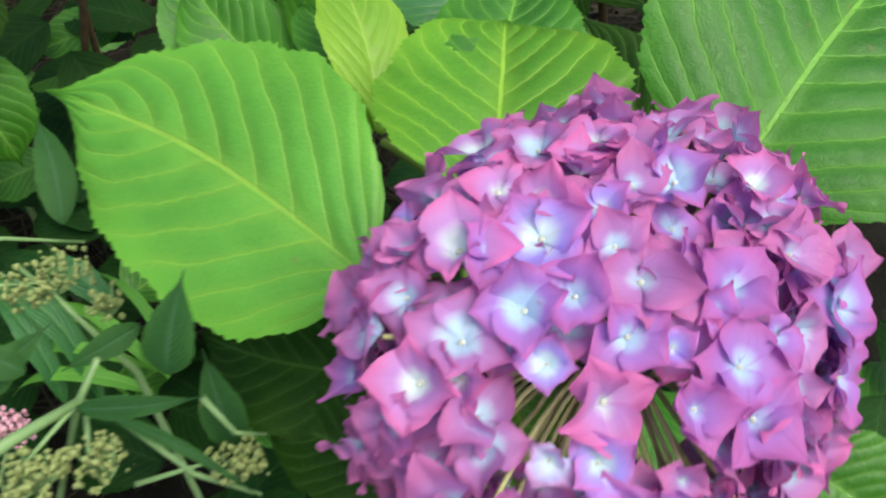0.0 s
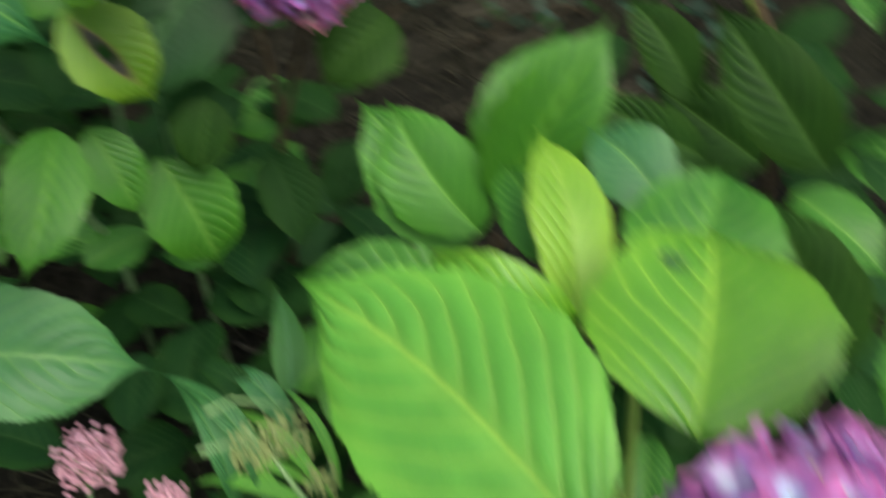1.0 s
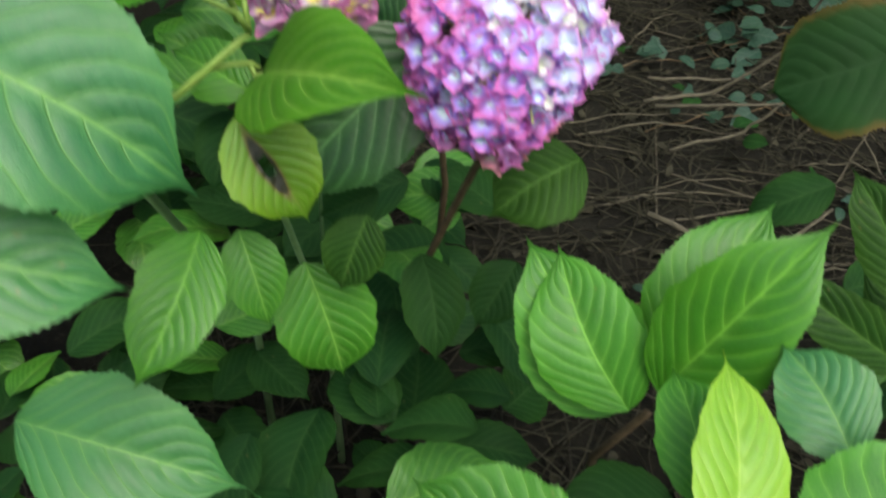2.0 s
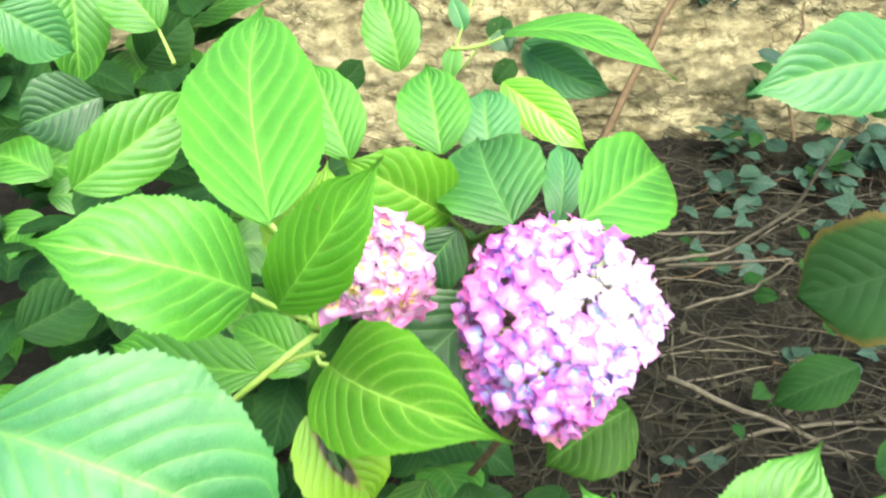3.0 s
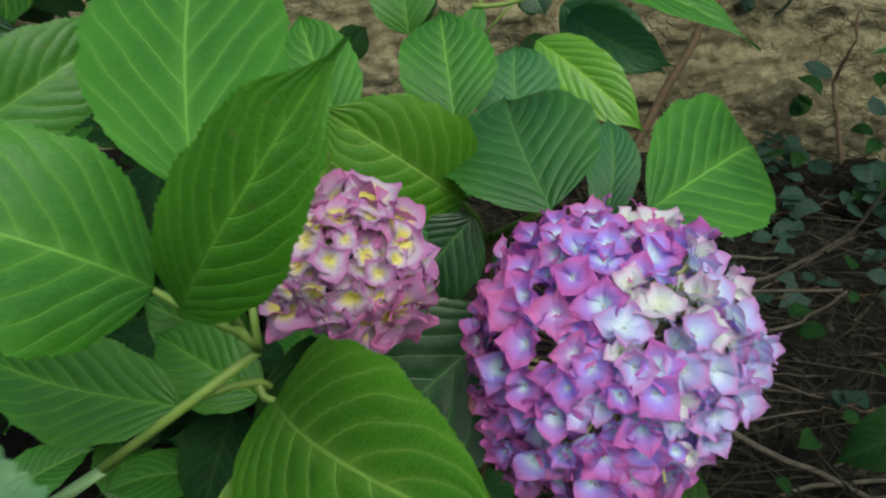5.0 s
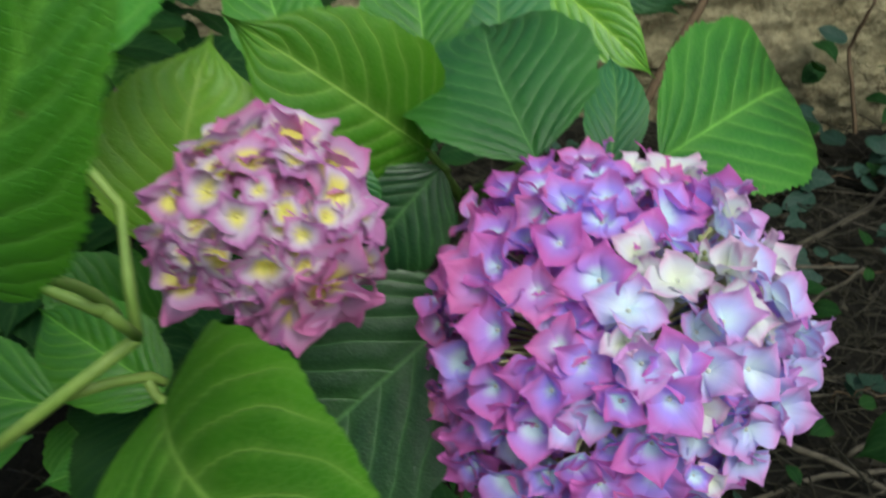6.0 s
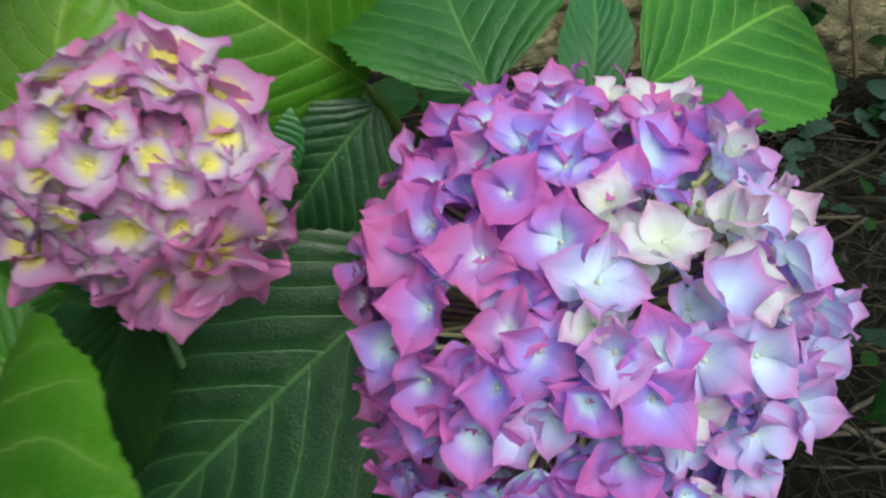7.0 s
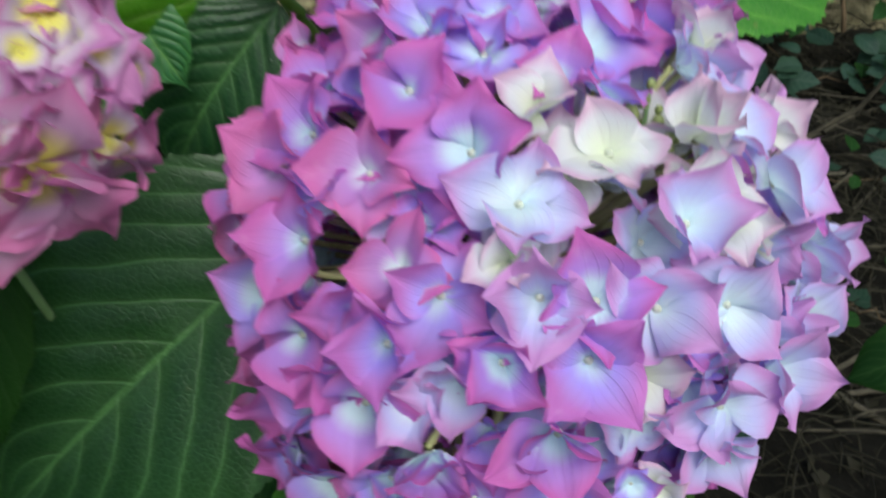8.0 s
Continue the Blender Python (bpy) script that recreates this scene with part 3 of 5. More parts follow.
MAIN_FLORETS = [
    ((-0.395, -0.294, 0.870), (-0.178, -0.619, 0.765), (-0.819, 0.524, 0.233), 1.05, "magenta"),
    ((-0.139, -0.071, 0.988), (-0.148, -0.316, 0.937), (0.129, 0.933, 0.335), 1.05, "violet"),
    ((-0.332, -0.112, 0.937), (-0.288, -0.346, 0.893), (-0.305, 0.917, 0.257), 1.05, "violet"),
    ((-0.685, -0.242, 0.687), (-0.546, -0.441, 0.712), (-0.441, 0.874, 0.204), 1.05, "magenta"),
    ((-0.499, -0.482, 0.720), (-0.387, -0.597, 0.703), (-0.899, 0.414, -0.144), 1.05, "rose"),
    ((-0.221, -0.521, 0.825), (-0.193, -0.616, 0.764), (0.010, 0.777, 0.629), 1.05, "magenta"),
    ((-0.096, -0.647, 0.756), (-0.110, -0.695, 0.711), (-0.971, 0.228, 0.073), 1.05, "pale"),
    ((-0.694, -0.506, 0.512), (-0.535, -0.622, 0.571), (-0.833, 0.503, -0.232), 1.05, "magenta"),
    ((-0.445, -0.796, 0.410), (-0.345, -0.802, 0.487), (-0.103, 0.548, 0.830), 1.05, "violet"),
    ((-0.700, -0.650, 0.296), (-0.543, -0.727, 0.420), (-0.819, 0.348, -0.456), 1.05, "magenta"),
    ((-0.302, -0.772, 0.559), (-0.245, -0.777, 0.580), (-0.890, 0.418, 0.184), 1.03, "violet"),
    ((-0.115, -0.745, 0.657), (-0.122, -0.756, 0.643), (-0.903, -0.185, -0.389), 0.80, "ivory"),
    ((-0.043, -0.805, 0.591), (-0.074, -0.796, 0.600), (-0.995, 0.017, -0.101), 1.05, "pale"),
    ((0.104, -0.806, 0.583), (0.169, -0.788, 0.592), (-0.270, 0.540, 0.797), 1.05, "magenta"),
    ((0.277, -0.788, 0.549), (0.142, -0.800, 0.583), (0.713, 0.491, 0.500), 1.05, "pale"),
    ((0.492, -0.711, 0.502), (0.302, -0.768, 0.565), (0.773, -0.150, -0.617), 1.05, "pale"),
    ((0.090, -0.884, 0.459), (0.014, -0.856, 0.517), (-0.741, -0.356, -0.569), 1.05, "violet"),
    ((-0.137, -0.886, 0.443), (-0.136, -0.852, 0.505), (-0.789, 0.402, 0.465), 0.99, "magenta"),
    ((-0.508, -0.831, 0.229), (-0.397, -0.840, 0.369), (-0.915, 0.396, -0.080), 1.05, "magenta"),
    ((-0.872, -0.404, -0.276), (-0.791, -0.612, -0.025), (-0.527, 0.702, -0.480), 1.05, "rose"),
    ((0.019, -0.960, 0.278), (-0.023, -0.997, 0.079), (-0.939, -0.006, -0.343), 1.05, "magenta"),
    ((-0.377, -0.882, 0.283), (-0.301, -0.864, 0.403), (0.721, -0.483, -0.497), 0.81, "pale"),
    ((-0.607, -0.774, -0.179), (-0.510, -0.857, 0.072), (-0.537, 0.253, -0.805), 1.05, "violet"),
    ((-0.205, -0.978, 0.033), (-0.167, -0.985, 0.037), (-0.664, 0.085, -0.743), 1.05, "magenta"),
    ((0.493, -0.832, 0.253), (0.311, -0.866, 0.392), (0.893, 0.407, 0.191), 1.05, "pale"),
    ((0.683, -0.689, 0.241), (0.475, -0.788, 0.392), (0.868, 0.346, -0.355), 1.05, "pale"),
    ((0.421, -0.395, 0.817), (0.219, -0.315, 0.923), (-0.215, 0.908, 0.360), 1.05, "ivory"),
    ((0.711, -0.324, 0.624), (0.506, -0.514, 0.692), (-0.766, 0.100, 0.635), 1.05, "pale"),
    ((0.152, -0.526, 0.837), (-0.090, -0.397, 0.913), (-0.438, 0.839, 0.322), 1.05, "ivory"),
    ((0.918, -0.239, 0.317), (0.739, -0.470, 0.482), (0.671, 0.454, -0.587), 1.05, "pale"),
    ((0.362, -0.624, 0.693), (0.382, -0.495, 0.780), (0.105, 0.862, 0.496), 1.05, "pale"),
    ((0.026, -0.325, 0.945), (-0.028, -0.492, 0.870), (0.495, 0.749, 0.440), 0.75, "magenta"),
    ((0.202, 0.123, 0.972), (0.115, -0.166, 0.979), (0.544, 0.835, 0.077), 0.70, "rose"),
    ((0.079, 0.371, 0.925), (0.021, 0.049, 0.999), (0.695, 0.718, -0.050), 0.65, "ivory"),
    ((-0.172, 0.391, 0.904), (-0.191, 0.065, 0.979), (0.321, 0.947, 0.000), 0.93, "rose"),
    ((-0.404, 0.362, 0.840), (-0.387, 0.038, 0.921), (-0.152, 0.983, -0.104), 0.95, "magenta"),
    ((-0.957, 0.061, 0.285), (-0.865, -0.213, 0.454), (-0.445, 0.744, -0.499), 1.05, "magenta"),
    ((-0.892, 0.147, 0.427), (-0.806, -0.141, 0.575), (-0.409, 0.835, -0.369), 1.01, "rose"),
    ((0.628, -0.704, -0.332), (0.491, -0.868, -0.073), (0.714, 0.449, -0.537), 1.05, "pale"),
    ((0.243, -0.966, 0.086), (0.128, -0.954, 0.271), (0.833, 0.252, 0.493), 0.50, "violet"),
    ((-0.986, -0.034, 0.164), (-0.889, -0.295, 0.351), (-0.452, 0.693, -0.563), 0.86, "rose"),
    ((-0.772, -0.508, -0.382), (-0.705, -0.700, -0.116), (-0.435, 0.555, -0.709), 1.05, "magenta"),
    ((0.332, -0.942, 0.047), (0.196, -0.950, 0.244), (0.574, -0.090, -0.814), 0.56, "ivory"),
    ((-0.788, -0.524, -0.324), (-0.704, -0.708, -0.057), (-0.694, 0.703, -0.157), 0.75, "violet"),
    ((-0.444, -0.896, -0.008), (-0.365, -0.909, 0.204), (0.720, -0.414, -0.557), 0.83, "violet"),
    ((0.750, -0.630, -0.202), (0.594, -0.804, 0.038), (0.631, 0.436, -0.642), 0.50, "rose"),
]
SMALL_FLORETS = [
    ((0.667, -0.680, -0.306), (0.477, -0.778, -0.408), (-0.006, 0.462, -0.887), 1.50, "blush"),
    ((0.601, -0.783, -0.159), (0.285, -0.887, -0.365), (-0.696, 0.070, -0.715), 1.50, "blush"),
    ((-0.753, -0.575, -0.319), (-0.474, -0.752, -0.458), (-0.421, -0.517, -0.746), 1.50, "blush"),
    ((-0.896, -0.438, 0.070), (-0.777, -0.620, -0.108), (0.010, -0.568, -0.823), 0.92, "blush"),
    ((0.908, -0.090, -0.408), (0.843, -0.382, -0.379), (0.239, -0.551, -0.800), 0.92, "blush"),
    ((0.864, -0.174, -0.473), (0.835, -0.404, -0.374), (0.755, 0.375, 0.538), 1.04, "blush"),
    ((-0.883, -0.202, 0.423), (-0.904, -0.354, 0.239), (-1.000, -0.008, -0.006), 0.92, "blush"),
    ((-0.914, -0.399, 0.069), (-0.852, -0.524, -0.006), (-0.754, 0.371, 0.542), 0.92, "cream"),
    ((-0.302, -0.920, 0.251), (-0.239, -0.970, -0.041), (-0.449, 0.148, -0.881), 0.92, "cream"),
    ((0.120, -0.972, 0.202), (0.141, -0.988, -0.067), (0.036, 0.072, -0.997), 0.92, "cream"),
    ((0.443, -0.888, 0.122), (0.402, -0.886, 0.234), (-0.418, 0.050, 0.907), 0.76, "cream"),
    ((0.895, -0.404, -0.192), (0.837, -0.527, -0.151), (0.534, 0.845, 0.010), 0.92, "cream"),
    ((-0.153, -0.786, 0.599), (-0.030, -0.814, 0.580), (-0.947, -0.163, -0.278), 0.92, "cream"),
    ((0.430, -0.801, 0.416), (0.386, -0.810, 0.440), (-0.582, 0.156, 0.798), 0.68, "cream"),
    ((0.027, -0.611, 0.791), (0.101, -0.687, 0.720), (-0.802, 0.373, 0.468), 0.57, "cream"),
    ((0.308, -0.273, 0.911), (0.254, -0.188, 0.949), (0.078, 0.982, 0.173), 0.92, "cream"),
    ((-0.452, -0.528, 0.719), (-0.266, -0.658, 0.705), (-0.807, 0.552, 0.210), 0.81, "cream"),
    ((-0.302, -0.407, 0.862), (-0.128, -0.279, 0.952), (-0.365, 0.905, 0.216), 0.92, "cream"),
    ((0.744, -0.632, 0.217), (0.632, -0.712, 0.307), (0.717, 0.687, 0.118), 0.74, "cream"),
    ((0.891, -0.264, 0.369), (0.850, -0.378, 0.366), (0.461, 0.871, -0.171), 0.92, "cream"),
    ((0.691, -0.363, 0.625), (0.597, -0.516, 0.614), (0.594, 0.799, 0.093), 0.81, "cream"),
    ((-0.070, -0.337, 0.939), (0.018, -0.141, 0.990), (-0.155, 0.978, 0.142), 0.92, "blush"),
    ((0.746, 0.417, 0.519), (0.752, 0.211, 0.625), (0.890, 0.261, 0.374), 0.75, "blush"),
    ((0.274, -0.730, 0.627), (0.275, -0.759, 0.590), (-0.811, 0.146, 0.567), 0.51, "cream"),
    ((0.622, -0.602, 0.501), (0.531, -0.678, 0.508), (0.453, 0.734, 0.506), 0.56, "cream"),
    ((0.987, 0.151, -0.058), (0.994, -0.086, 0.074), (0.113, 0.705, -0.700), 0.56, "blush"),
    ((-0.709, 0.041, 0.704), (-0.642, -0.018, 0.766), (-0.837, 0.308, 0.451), 0.57, "blush"),
    ((0.543, 0.250, 0.802), (0.386, 0.178, 0.905), (-0.036, 0.983, -0.178), 0.65, "blush"),
]
LOW_FLORETS = [
    ((-0.115, -0.585, 0.803), (-0.124, -0.552, 0.824), (-0.972, -0.098, -0.213), 1.00, "plum"),
    ((-0.240, -0.105, 0.965), (-0.194, -0.311, 0.930), (-0.040, 0.950, 0.310), 1.18, "violet"),
    ((-0.001, -0.105, 0.994), (-0.093, -0.320, 0.943), (-0.253, 0.923, 0.289), 0.76, "violet"),
    ((0.003, -0.443, 0.896), (-0.082, -0.486, 0.870), (0.574, 0.691, 0.440), 1.18, "fuchsia"),
    ((-0.022, -0.278, 0.960), (-0.097, -0.406, 0.909), (-0.105, 0.912, 0.396), 0.91, "fuchsia"),
    ((-0.393, -0.322, 0.861), (-0.251, -0.420, 0.872), (0.298, 0.824, 0.482), 1.18, "plum"),
    ((-0.223, -0.381, 0.897), (-0.174, -0.450, 0.876), (-0.705, 0.677, 0.208), 1.00, "plum"),
    ((-0.504, 0.076, 0.860), (-0.346, -0.188, 0.919), (0.874, -0.420, 0.243), 1.18, "rose"),
    ((-0.612, -0.261, 0.746), (-0.377, -0.387, 0.842), (-0.693, 0.721, 0.021), 1.18, "fuchsia"),
    ((0.303, -0.571, 0.764), (0.045, -0.569, 0.821), (0.945, 0.290, 0.149), 1.18, "plum"),
    ((0.220, -0.789, 0.573), (0.021, -0.689, 0.724), (0.876, -0.336, -0.345), 1.18, "plum"),
    ((0.014, -0.675, 0.738), (-0.071, -0.603, 0.794), (-0.302, 0.772, 0.559), 0.58, "violet"),
    ((0.201, -0.619, 0.759), (0.003, -0.585, 0.811), (-0.749, 0.536, 0.389), 0.65, "plum"),
    ((-0.268, -0.705, 0.657), (-0.286, -0.792, 0.539), (-0.957, 0.269, -0.112), 1.18, "rose"),
    ((-0.778, -0.244, 0.580), (-0.514, -0.377, 0.771), (-0.717, 0.682, -0.145), 1.18, "rose"),
    ((-0.883, -0.233, 0.406), (-0.716, -0.501, 0.486), (-0.498, -0.121, -0.859), 0.98, "fuchsia"),
    ((-0.243, 0.639, 0.730), (-0.166, 0.369, 0.915), (0.284, 0.906, -0.314), 1.18, "rose"),
    ((-0.294, 0.248, 0.923), (-0.253, -0.089, 0.963), (0.565, 0.795, 0.222), 1.06, "rose"),
    ((-0.078, 0.389, 0.918), (-0.059, 0.133, 0.989), (0.666, 0.744, -0.060), 1.05, "fuchsia"),
    ((0.124, 0.285, 0.950), (0.033, 0.057, 0.998), (0.890, 0.452, -0.055), 1.09, "rose"),
    ((0.424, 0.245, 0.872), (0.174, 0.038, 0.984), (0.491, 0.863, -0.120), 1.03, "fuchsia"),
    ((0.560, 0.184, 0.808), (0.206, -0.151, 0.967), (0.931, 0.333, -0.146), 0.74, "fuchsia"),
    ((0.310, -0.083, 0.947), (0.043, -0.320, 0.946), (0.993, -0.088, -0.075), 0.99, "plum"),
    ((0.616, -0.141, 0.775), (0.217, -0.372, 0.903), (0.735, -0.547, -0.402), 0.97, "rose"),
    ((0.608, -0.463, 0.645), (0.209, -0.557, 0.803), (0.915, -0.179, -0.362), 1.18, "fuchsia"),
    ((0.738, -0.601, 0.306), (0.348, -0.709, 0.613), (0.763, -0.166, -0.625), 1.18, "plum"),
    ((-0.595, 0.623, 0.508), (-0.571, 0.365, 0.735), (-0.495, 0.560, -0.664), 0.72, "fuchsia"),
    ((-0.616, 0.513, 0.597), (-0.544, 0.231, 0.806), (-0.294, 0.848, -0.441), 0.71, "violet"),
    ((-0.735, 0.539, 0.412), (-0.761, 0.357, 0.541), (-0.966, 0.120, -0.229), 0.77, "rose"),
    ((-0.875, 0.407, 0.261), (-0.863, 0.294, 0.411), (-0.917, -0.064, -0.393), 1.18, "fuchsia"),
    ((-0.754, 0.253, 0.607), (-0.587, 0.001, 0.810), (0.718, -0.461, 0.521), 0.88, "rose"),
    ((0.208, -0.907, 0.365), (0.028, -0.789, 0.614), (0.387, -0.558, -0.734), 1.18, "plum"),
    ((0.009, -0.842, 0.539), (-0.068, -0.709, 0.702), (-0.992, 0.122, 0.027), 1.02, "plum"),
    ((-0.097, -0.953, 0.288), (-0.114, -0.818, 0.564), (-0.818, 0.399, 0.414), 0.61, "fuchsia"),
    ((-0.798, -0.565, 0.209), (-0.619, -0.720, 0.313), (-0.410, 0.636, 0.654), 1.18, "fuchsia"),
    ((-0.487, -0.729, 0.481), (-0.303, -0.665, 0.682), (0.491, -0.723, -0.486), 0.60, "pale"),
    ((-0.349, -0.817, 0.459), (-0.231, -0.710, 0.665), (0.123, -0.699, -0.704), 0.88, "violet"),
    ((0.702, -0.710, -0.055), (0.402, -0.866, 0.297), (0.744, 0.119, -0.658), 1.18, "plum"),
    ((0.396, -0.729, 0.559), (0.102, -0.678, 0.728), (0.986, -0.028, -0.164), 0.81, "plum"),
    ((-0.470, 0.669, 0.576), (-0.475, 0.378, 0.795), (0.140, 0.924, -0.355), 0.86, "fuchsia"),
    ((0.472, -0.860, -0.193), (0.238, -0.958, 0.162), (0.970, 0.225, -0.096), 0.89, "rose"),
    ((-0.175, -0.966, 0.188), (-0.157, -0.853, 0.497), (-0.985, 0.096, -0.146), 0.85, "plum"),
    ((-0.391, -0.518, 0.761), (-0.244, -0.522, 0.817), (-0.865, 0.498, 0.060), 0.68, "violet"),
]
BARE = (((0.228, -0.530, 0.815), 6.0, False), ((0.21, -0.95, 0.22), 5.0, False), ((0.69, -0.53, 0.48), 5.0, False))
FRONT_BARE = (((-0.424, -0.714, 0.557), 15.0, True), ((-0.30, -0.86, 0.42), 14.0, True), ((-0.608, -0.15, 0.78), 6.0, False))
flower_head(shrub, (0.065, 0.641, 0.857), (0.0725, 0.0778, 0.0725), (0.12, -0.62, 0.78), 315, 0.0138, {}, 3, reach=156.0, tint_at=tint_main, placed=MAIN_FLORETS, bare=BARE, flat_side=((0.78, -0.40, -0.50), 0.052), label="large round violet pink mophead, fading to white on one side")
flower_head(shrub, (-0.080, 0.658, 0.905), (0.041, 0.038, 0.034), (-0.05, -0.7, 0.72), 46, 0.0145, {"cream": 0.75, "blush": 0.25}, 5, reach=74.0, rim_grow=0.45, placed=SMALL_FLORETS, eye_mat=YELLOW_EYE, label="small opening mophead, pink with yellow cream centres")
flower_head(front, (0.171, -0.011, 0.793), (0.095, 0.075, 0.047), (0.12, -0.45, 0.89), 205, 0.0148, {"fuchsia": 0.7, "rose": 0.12, "plum": 0.18}, 8, reach=112.0, fill=0.5, placed=LOW_FLORETS, bare=FRONT_BARE, label="broad magenta mophead with pale blue floret centres")


# upper shoot with the two heads
leaf(shrub, (-0.146, 0.617, 0.973), (-0.188, 0.915, 1.044), 0.112, (0.050, -0.520, 0.850), "young", fold=0.22, belly=0.62, point=1.0, bow=0.04)
leaf(shrub, (-0.132, 0.538, 0.958), (-0.066, 0.491, 1.088), 0.053, (0.300, -0.470, 0.800), "warm", stalk=(-0.126, 0.597, 0.902), fold=0.14, hook=0.05, belly=0.7, point=0.7)
leaf(shrub, (-0.157, 0.577, 0.942), (-0.279, 0.539, 1.015), 0.092, (0.400, -0.600, 0.700), "young", bow=0.19, stalk=(-0.122, 0.582, 0.915))
leaf(shrub, (-0.250, 0.391, 0.998), (-0.105, 0.383, 0.908), 0.120, (0.323, -0.700, 0.640), "cool", puff=0.018, bow=0.14)
leaf(shrub, (-0.275, 0.346, 0.911), (-0.143, 0.359, 0.863), 0.081, (0.319, -0.654, 0.686), "cool", puff=0.018)
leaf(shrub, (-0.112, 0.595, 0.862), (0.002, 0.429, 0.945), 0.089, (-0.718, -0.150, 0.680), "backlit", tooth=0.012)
leaf(shrub, (-0.127, 0.555, 0.850), (-0.080, 0.541, 0.769), 0.070, (0.338, -0.874, 0.350), "blighted", fold=0.35, hole=[(0.42, 0.1, 0.1, 0.1)])
leaf(shrub, (0.034, 0.707, 0.913), (0.009, 0.821, 0.943), 0.098, (-0.293, -0.301, 0.908), "specked")
leaf(shrub, (0.087, 0.702, 0.917), (0.194, 0.836, 0.905), 0.092, (0.567, -0.385, 0.729), "young")
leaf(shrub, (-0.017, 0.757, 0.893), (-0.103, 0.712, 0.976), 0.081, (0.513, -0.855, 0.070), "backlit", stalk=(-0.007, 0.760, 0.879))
leaf(shrub, (-0.023, 0.875, 0.897), (-0.037, 0.963, 0.961), 0.075, (-0.076, -0.596, 0.800), "young")
leaf(shrub, (-0.127, 1.001, 0.831), (-0.175, 1.102, 0.915), 0.078, (-0.044, -0.651, 0.758), "young")
leaf(shrub, (0.045, 0.987, 0.926), (0.133, 0.926, 0.869), 0.051, (-0.255, -0.830, 0.496), "lime", puff=0.012)
leaf(shrub, (0.029, 0.888, 0.881), (0.026, 0.967, 0.931), 0.071, (-0.094, -0.538, 0.838), "cool")
leaf(shrub, (0.091, 0.835, 0.837), (0.098, 0.916, 0.891), 0.040, (-0.122, -0.543, 0.830), "cool")
leaf(shrub, (0.058, 1.130, 0.930), (0.240, 1.006, 0.925), 0.068, (0.000, -0.250, 1.000), "young", stalk=(-0.007, 1.133, 0.913), bow=0.1, fold=0.3)
leaf(shrub, (0.084, 1.157, 0.909), (0.184, 1.092, 0.860), 0.066, (-0.333, -0.840, 0.429), "cool", fold=0.1)
stem(shrub, [(-0.019, 1.089, 0.811), (-0.004, 1.151, 0.858), (0.003, 1.189, 0.902), (0.021, 1.212, 0.942), (0.034, 1.229, 0.990)], 0.0024, 0.0012, None)
stem(shrub, [(0.007, 1.170, 0.871), (0.029, 1.184, 0.894), (0.057, 1.185, 0.917)], 0.0014, 0.001, None)
leaf(shrub, (-0.008, 1.156, 0.866), (0.003, 1.188, 0.901), 0.026, (0.065, -0.744, 0.665), "young")
leaf(shrub, (0.013, 1.196, 0.914), (-0.004, 1.219, 0.953), 0.026, (-0.116, -0.874, 0.472), "cool")
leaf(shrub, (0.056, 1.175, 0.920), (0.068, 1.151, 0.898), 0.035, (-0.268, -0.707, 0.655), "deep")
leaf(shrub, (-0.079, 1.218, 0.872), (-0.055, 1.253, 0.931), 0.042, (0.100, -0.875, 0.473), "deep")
leaf(shrub, (0.089, 1.137, 0.903), (0.185, 1.071, 0.876), 0.058, (-0.416, -0.790, 0.451), "cool")
leaf(shrub, (-0.071, 1.168, 0.872), (-0.104, 1.229, 0.968), 0.075, (-0.018, -0.847, 0.532), "mature")
leaf(shrub, (-0.354, 0.787, 0.916), (-0.245, 0.861, 0.980), 0.071, (0.337, -0.851, 0.402), "mature")
leaf(shrub, (-0.429, 1.091, 1.021), (-0.435, 1.052, 0.902), 0.072, (0.374, -0.886, 0.275), "mature")
leaf(shrub, (-0.317, 1.009, 0.987), (-0.380, 1.048, 1.048), 0.073, (0.048, -0.814, 0.579), "mature", stalk=(-0.302, 0.988, 0.956))
leaf(shrub, (-0.373, 0.785, 1.081), (-0.327, 0.803, 1.036), 0.055, (0.513, -0.838, 0.188), "cool")
leaf(shrub, (-0.172, 0.625, 0.832), (-0.310, 0.673, 0.830), 0.063, (-0.242, -0.657, 0.714), "warm")
leaf(shrub, (-0.163, 0.694, 0.774), (-0.177, 0.631, 0.730), 0.050, (0.214, -0.592, 0.777), "old_shaded")
leaf(shrub, (-0.136, 0.658, 0.811), (-0.211, 0.696, 0.832), 0.053, (-0.118, -0.645, 0.755), "warm")
leaf(shrub, (-0.135, 0.702, 0.861), (-0.117, 0.740, 0.960), 0.088, (0.251, -0.915, 0.315), "yellowing")
leaf(shrub, (-0.164, 0.748, 0.785), (-0.235, 0.747, 0.822), 0.057, (0.308, -0.760, 0.572), "mature")
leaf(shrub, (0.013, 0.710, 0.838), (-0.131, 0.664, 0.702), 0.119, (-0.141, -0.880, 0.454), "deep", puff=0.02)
leaf(shrub, (-0.062, 0.730, 0.900), (-0.041, 0.720, 0.869), 0.025, (0.216, -0.882, 0.418), "cool")
stem(shrub, [(-0.201, 0.578, 0.830), (-0.157, 0.587, 0.864), (-0.118, 0.594, 0.895)], 0.0029, 0.0026, None)
stem(shrub, [(-0.118, 0.594, 0.895), (-0.121, 0.604, 0.916), (-0.127, 0.623, 0.934), (-0.146, 0.617, 0.973)], 0.0023, 0.0019, None)
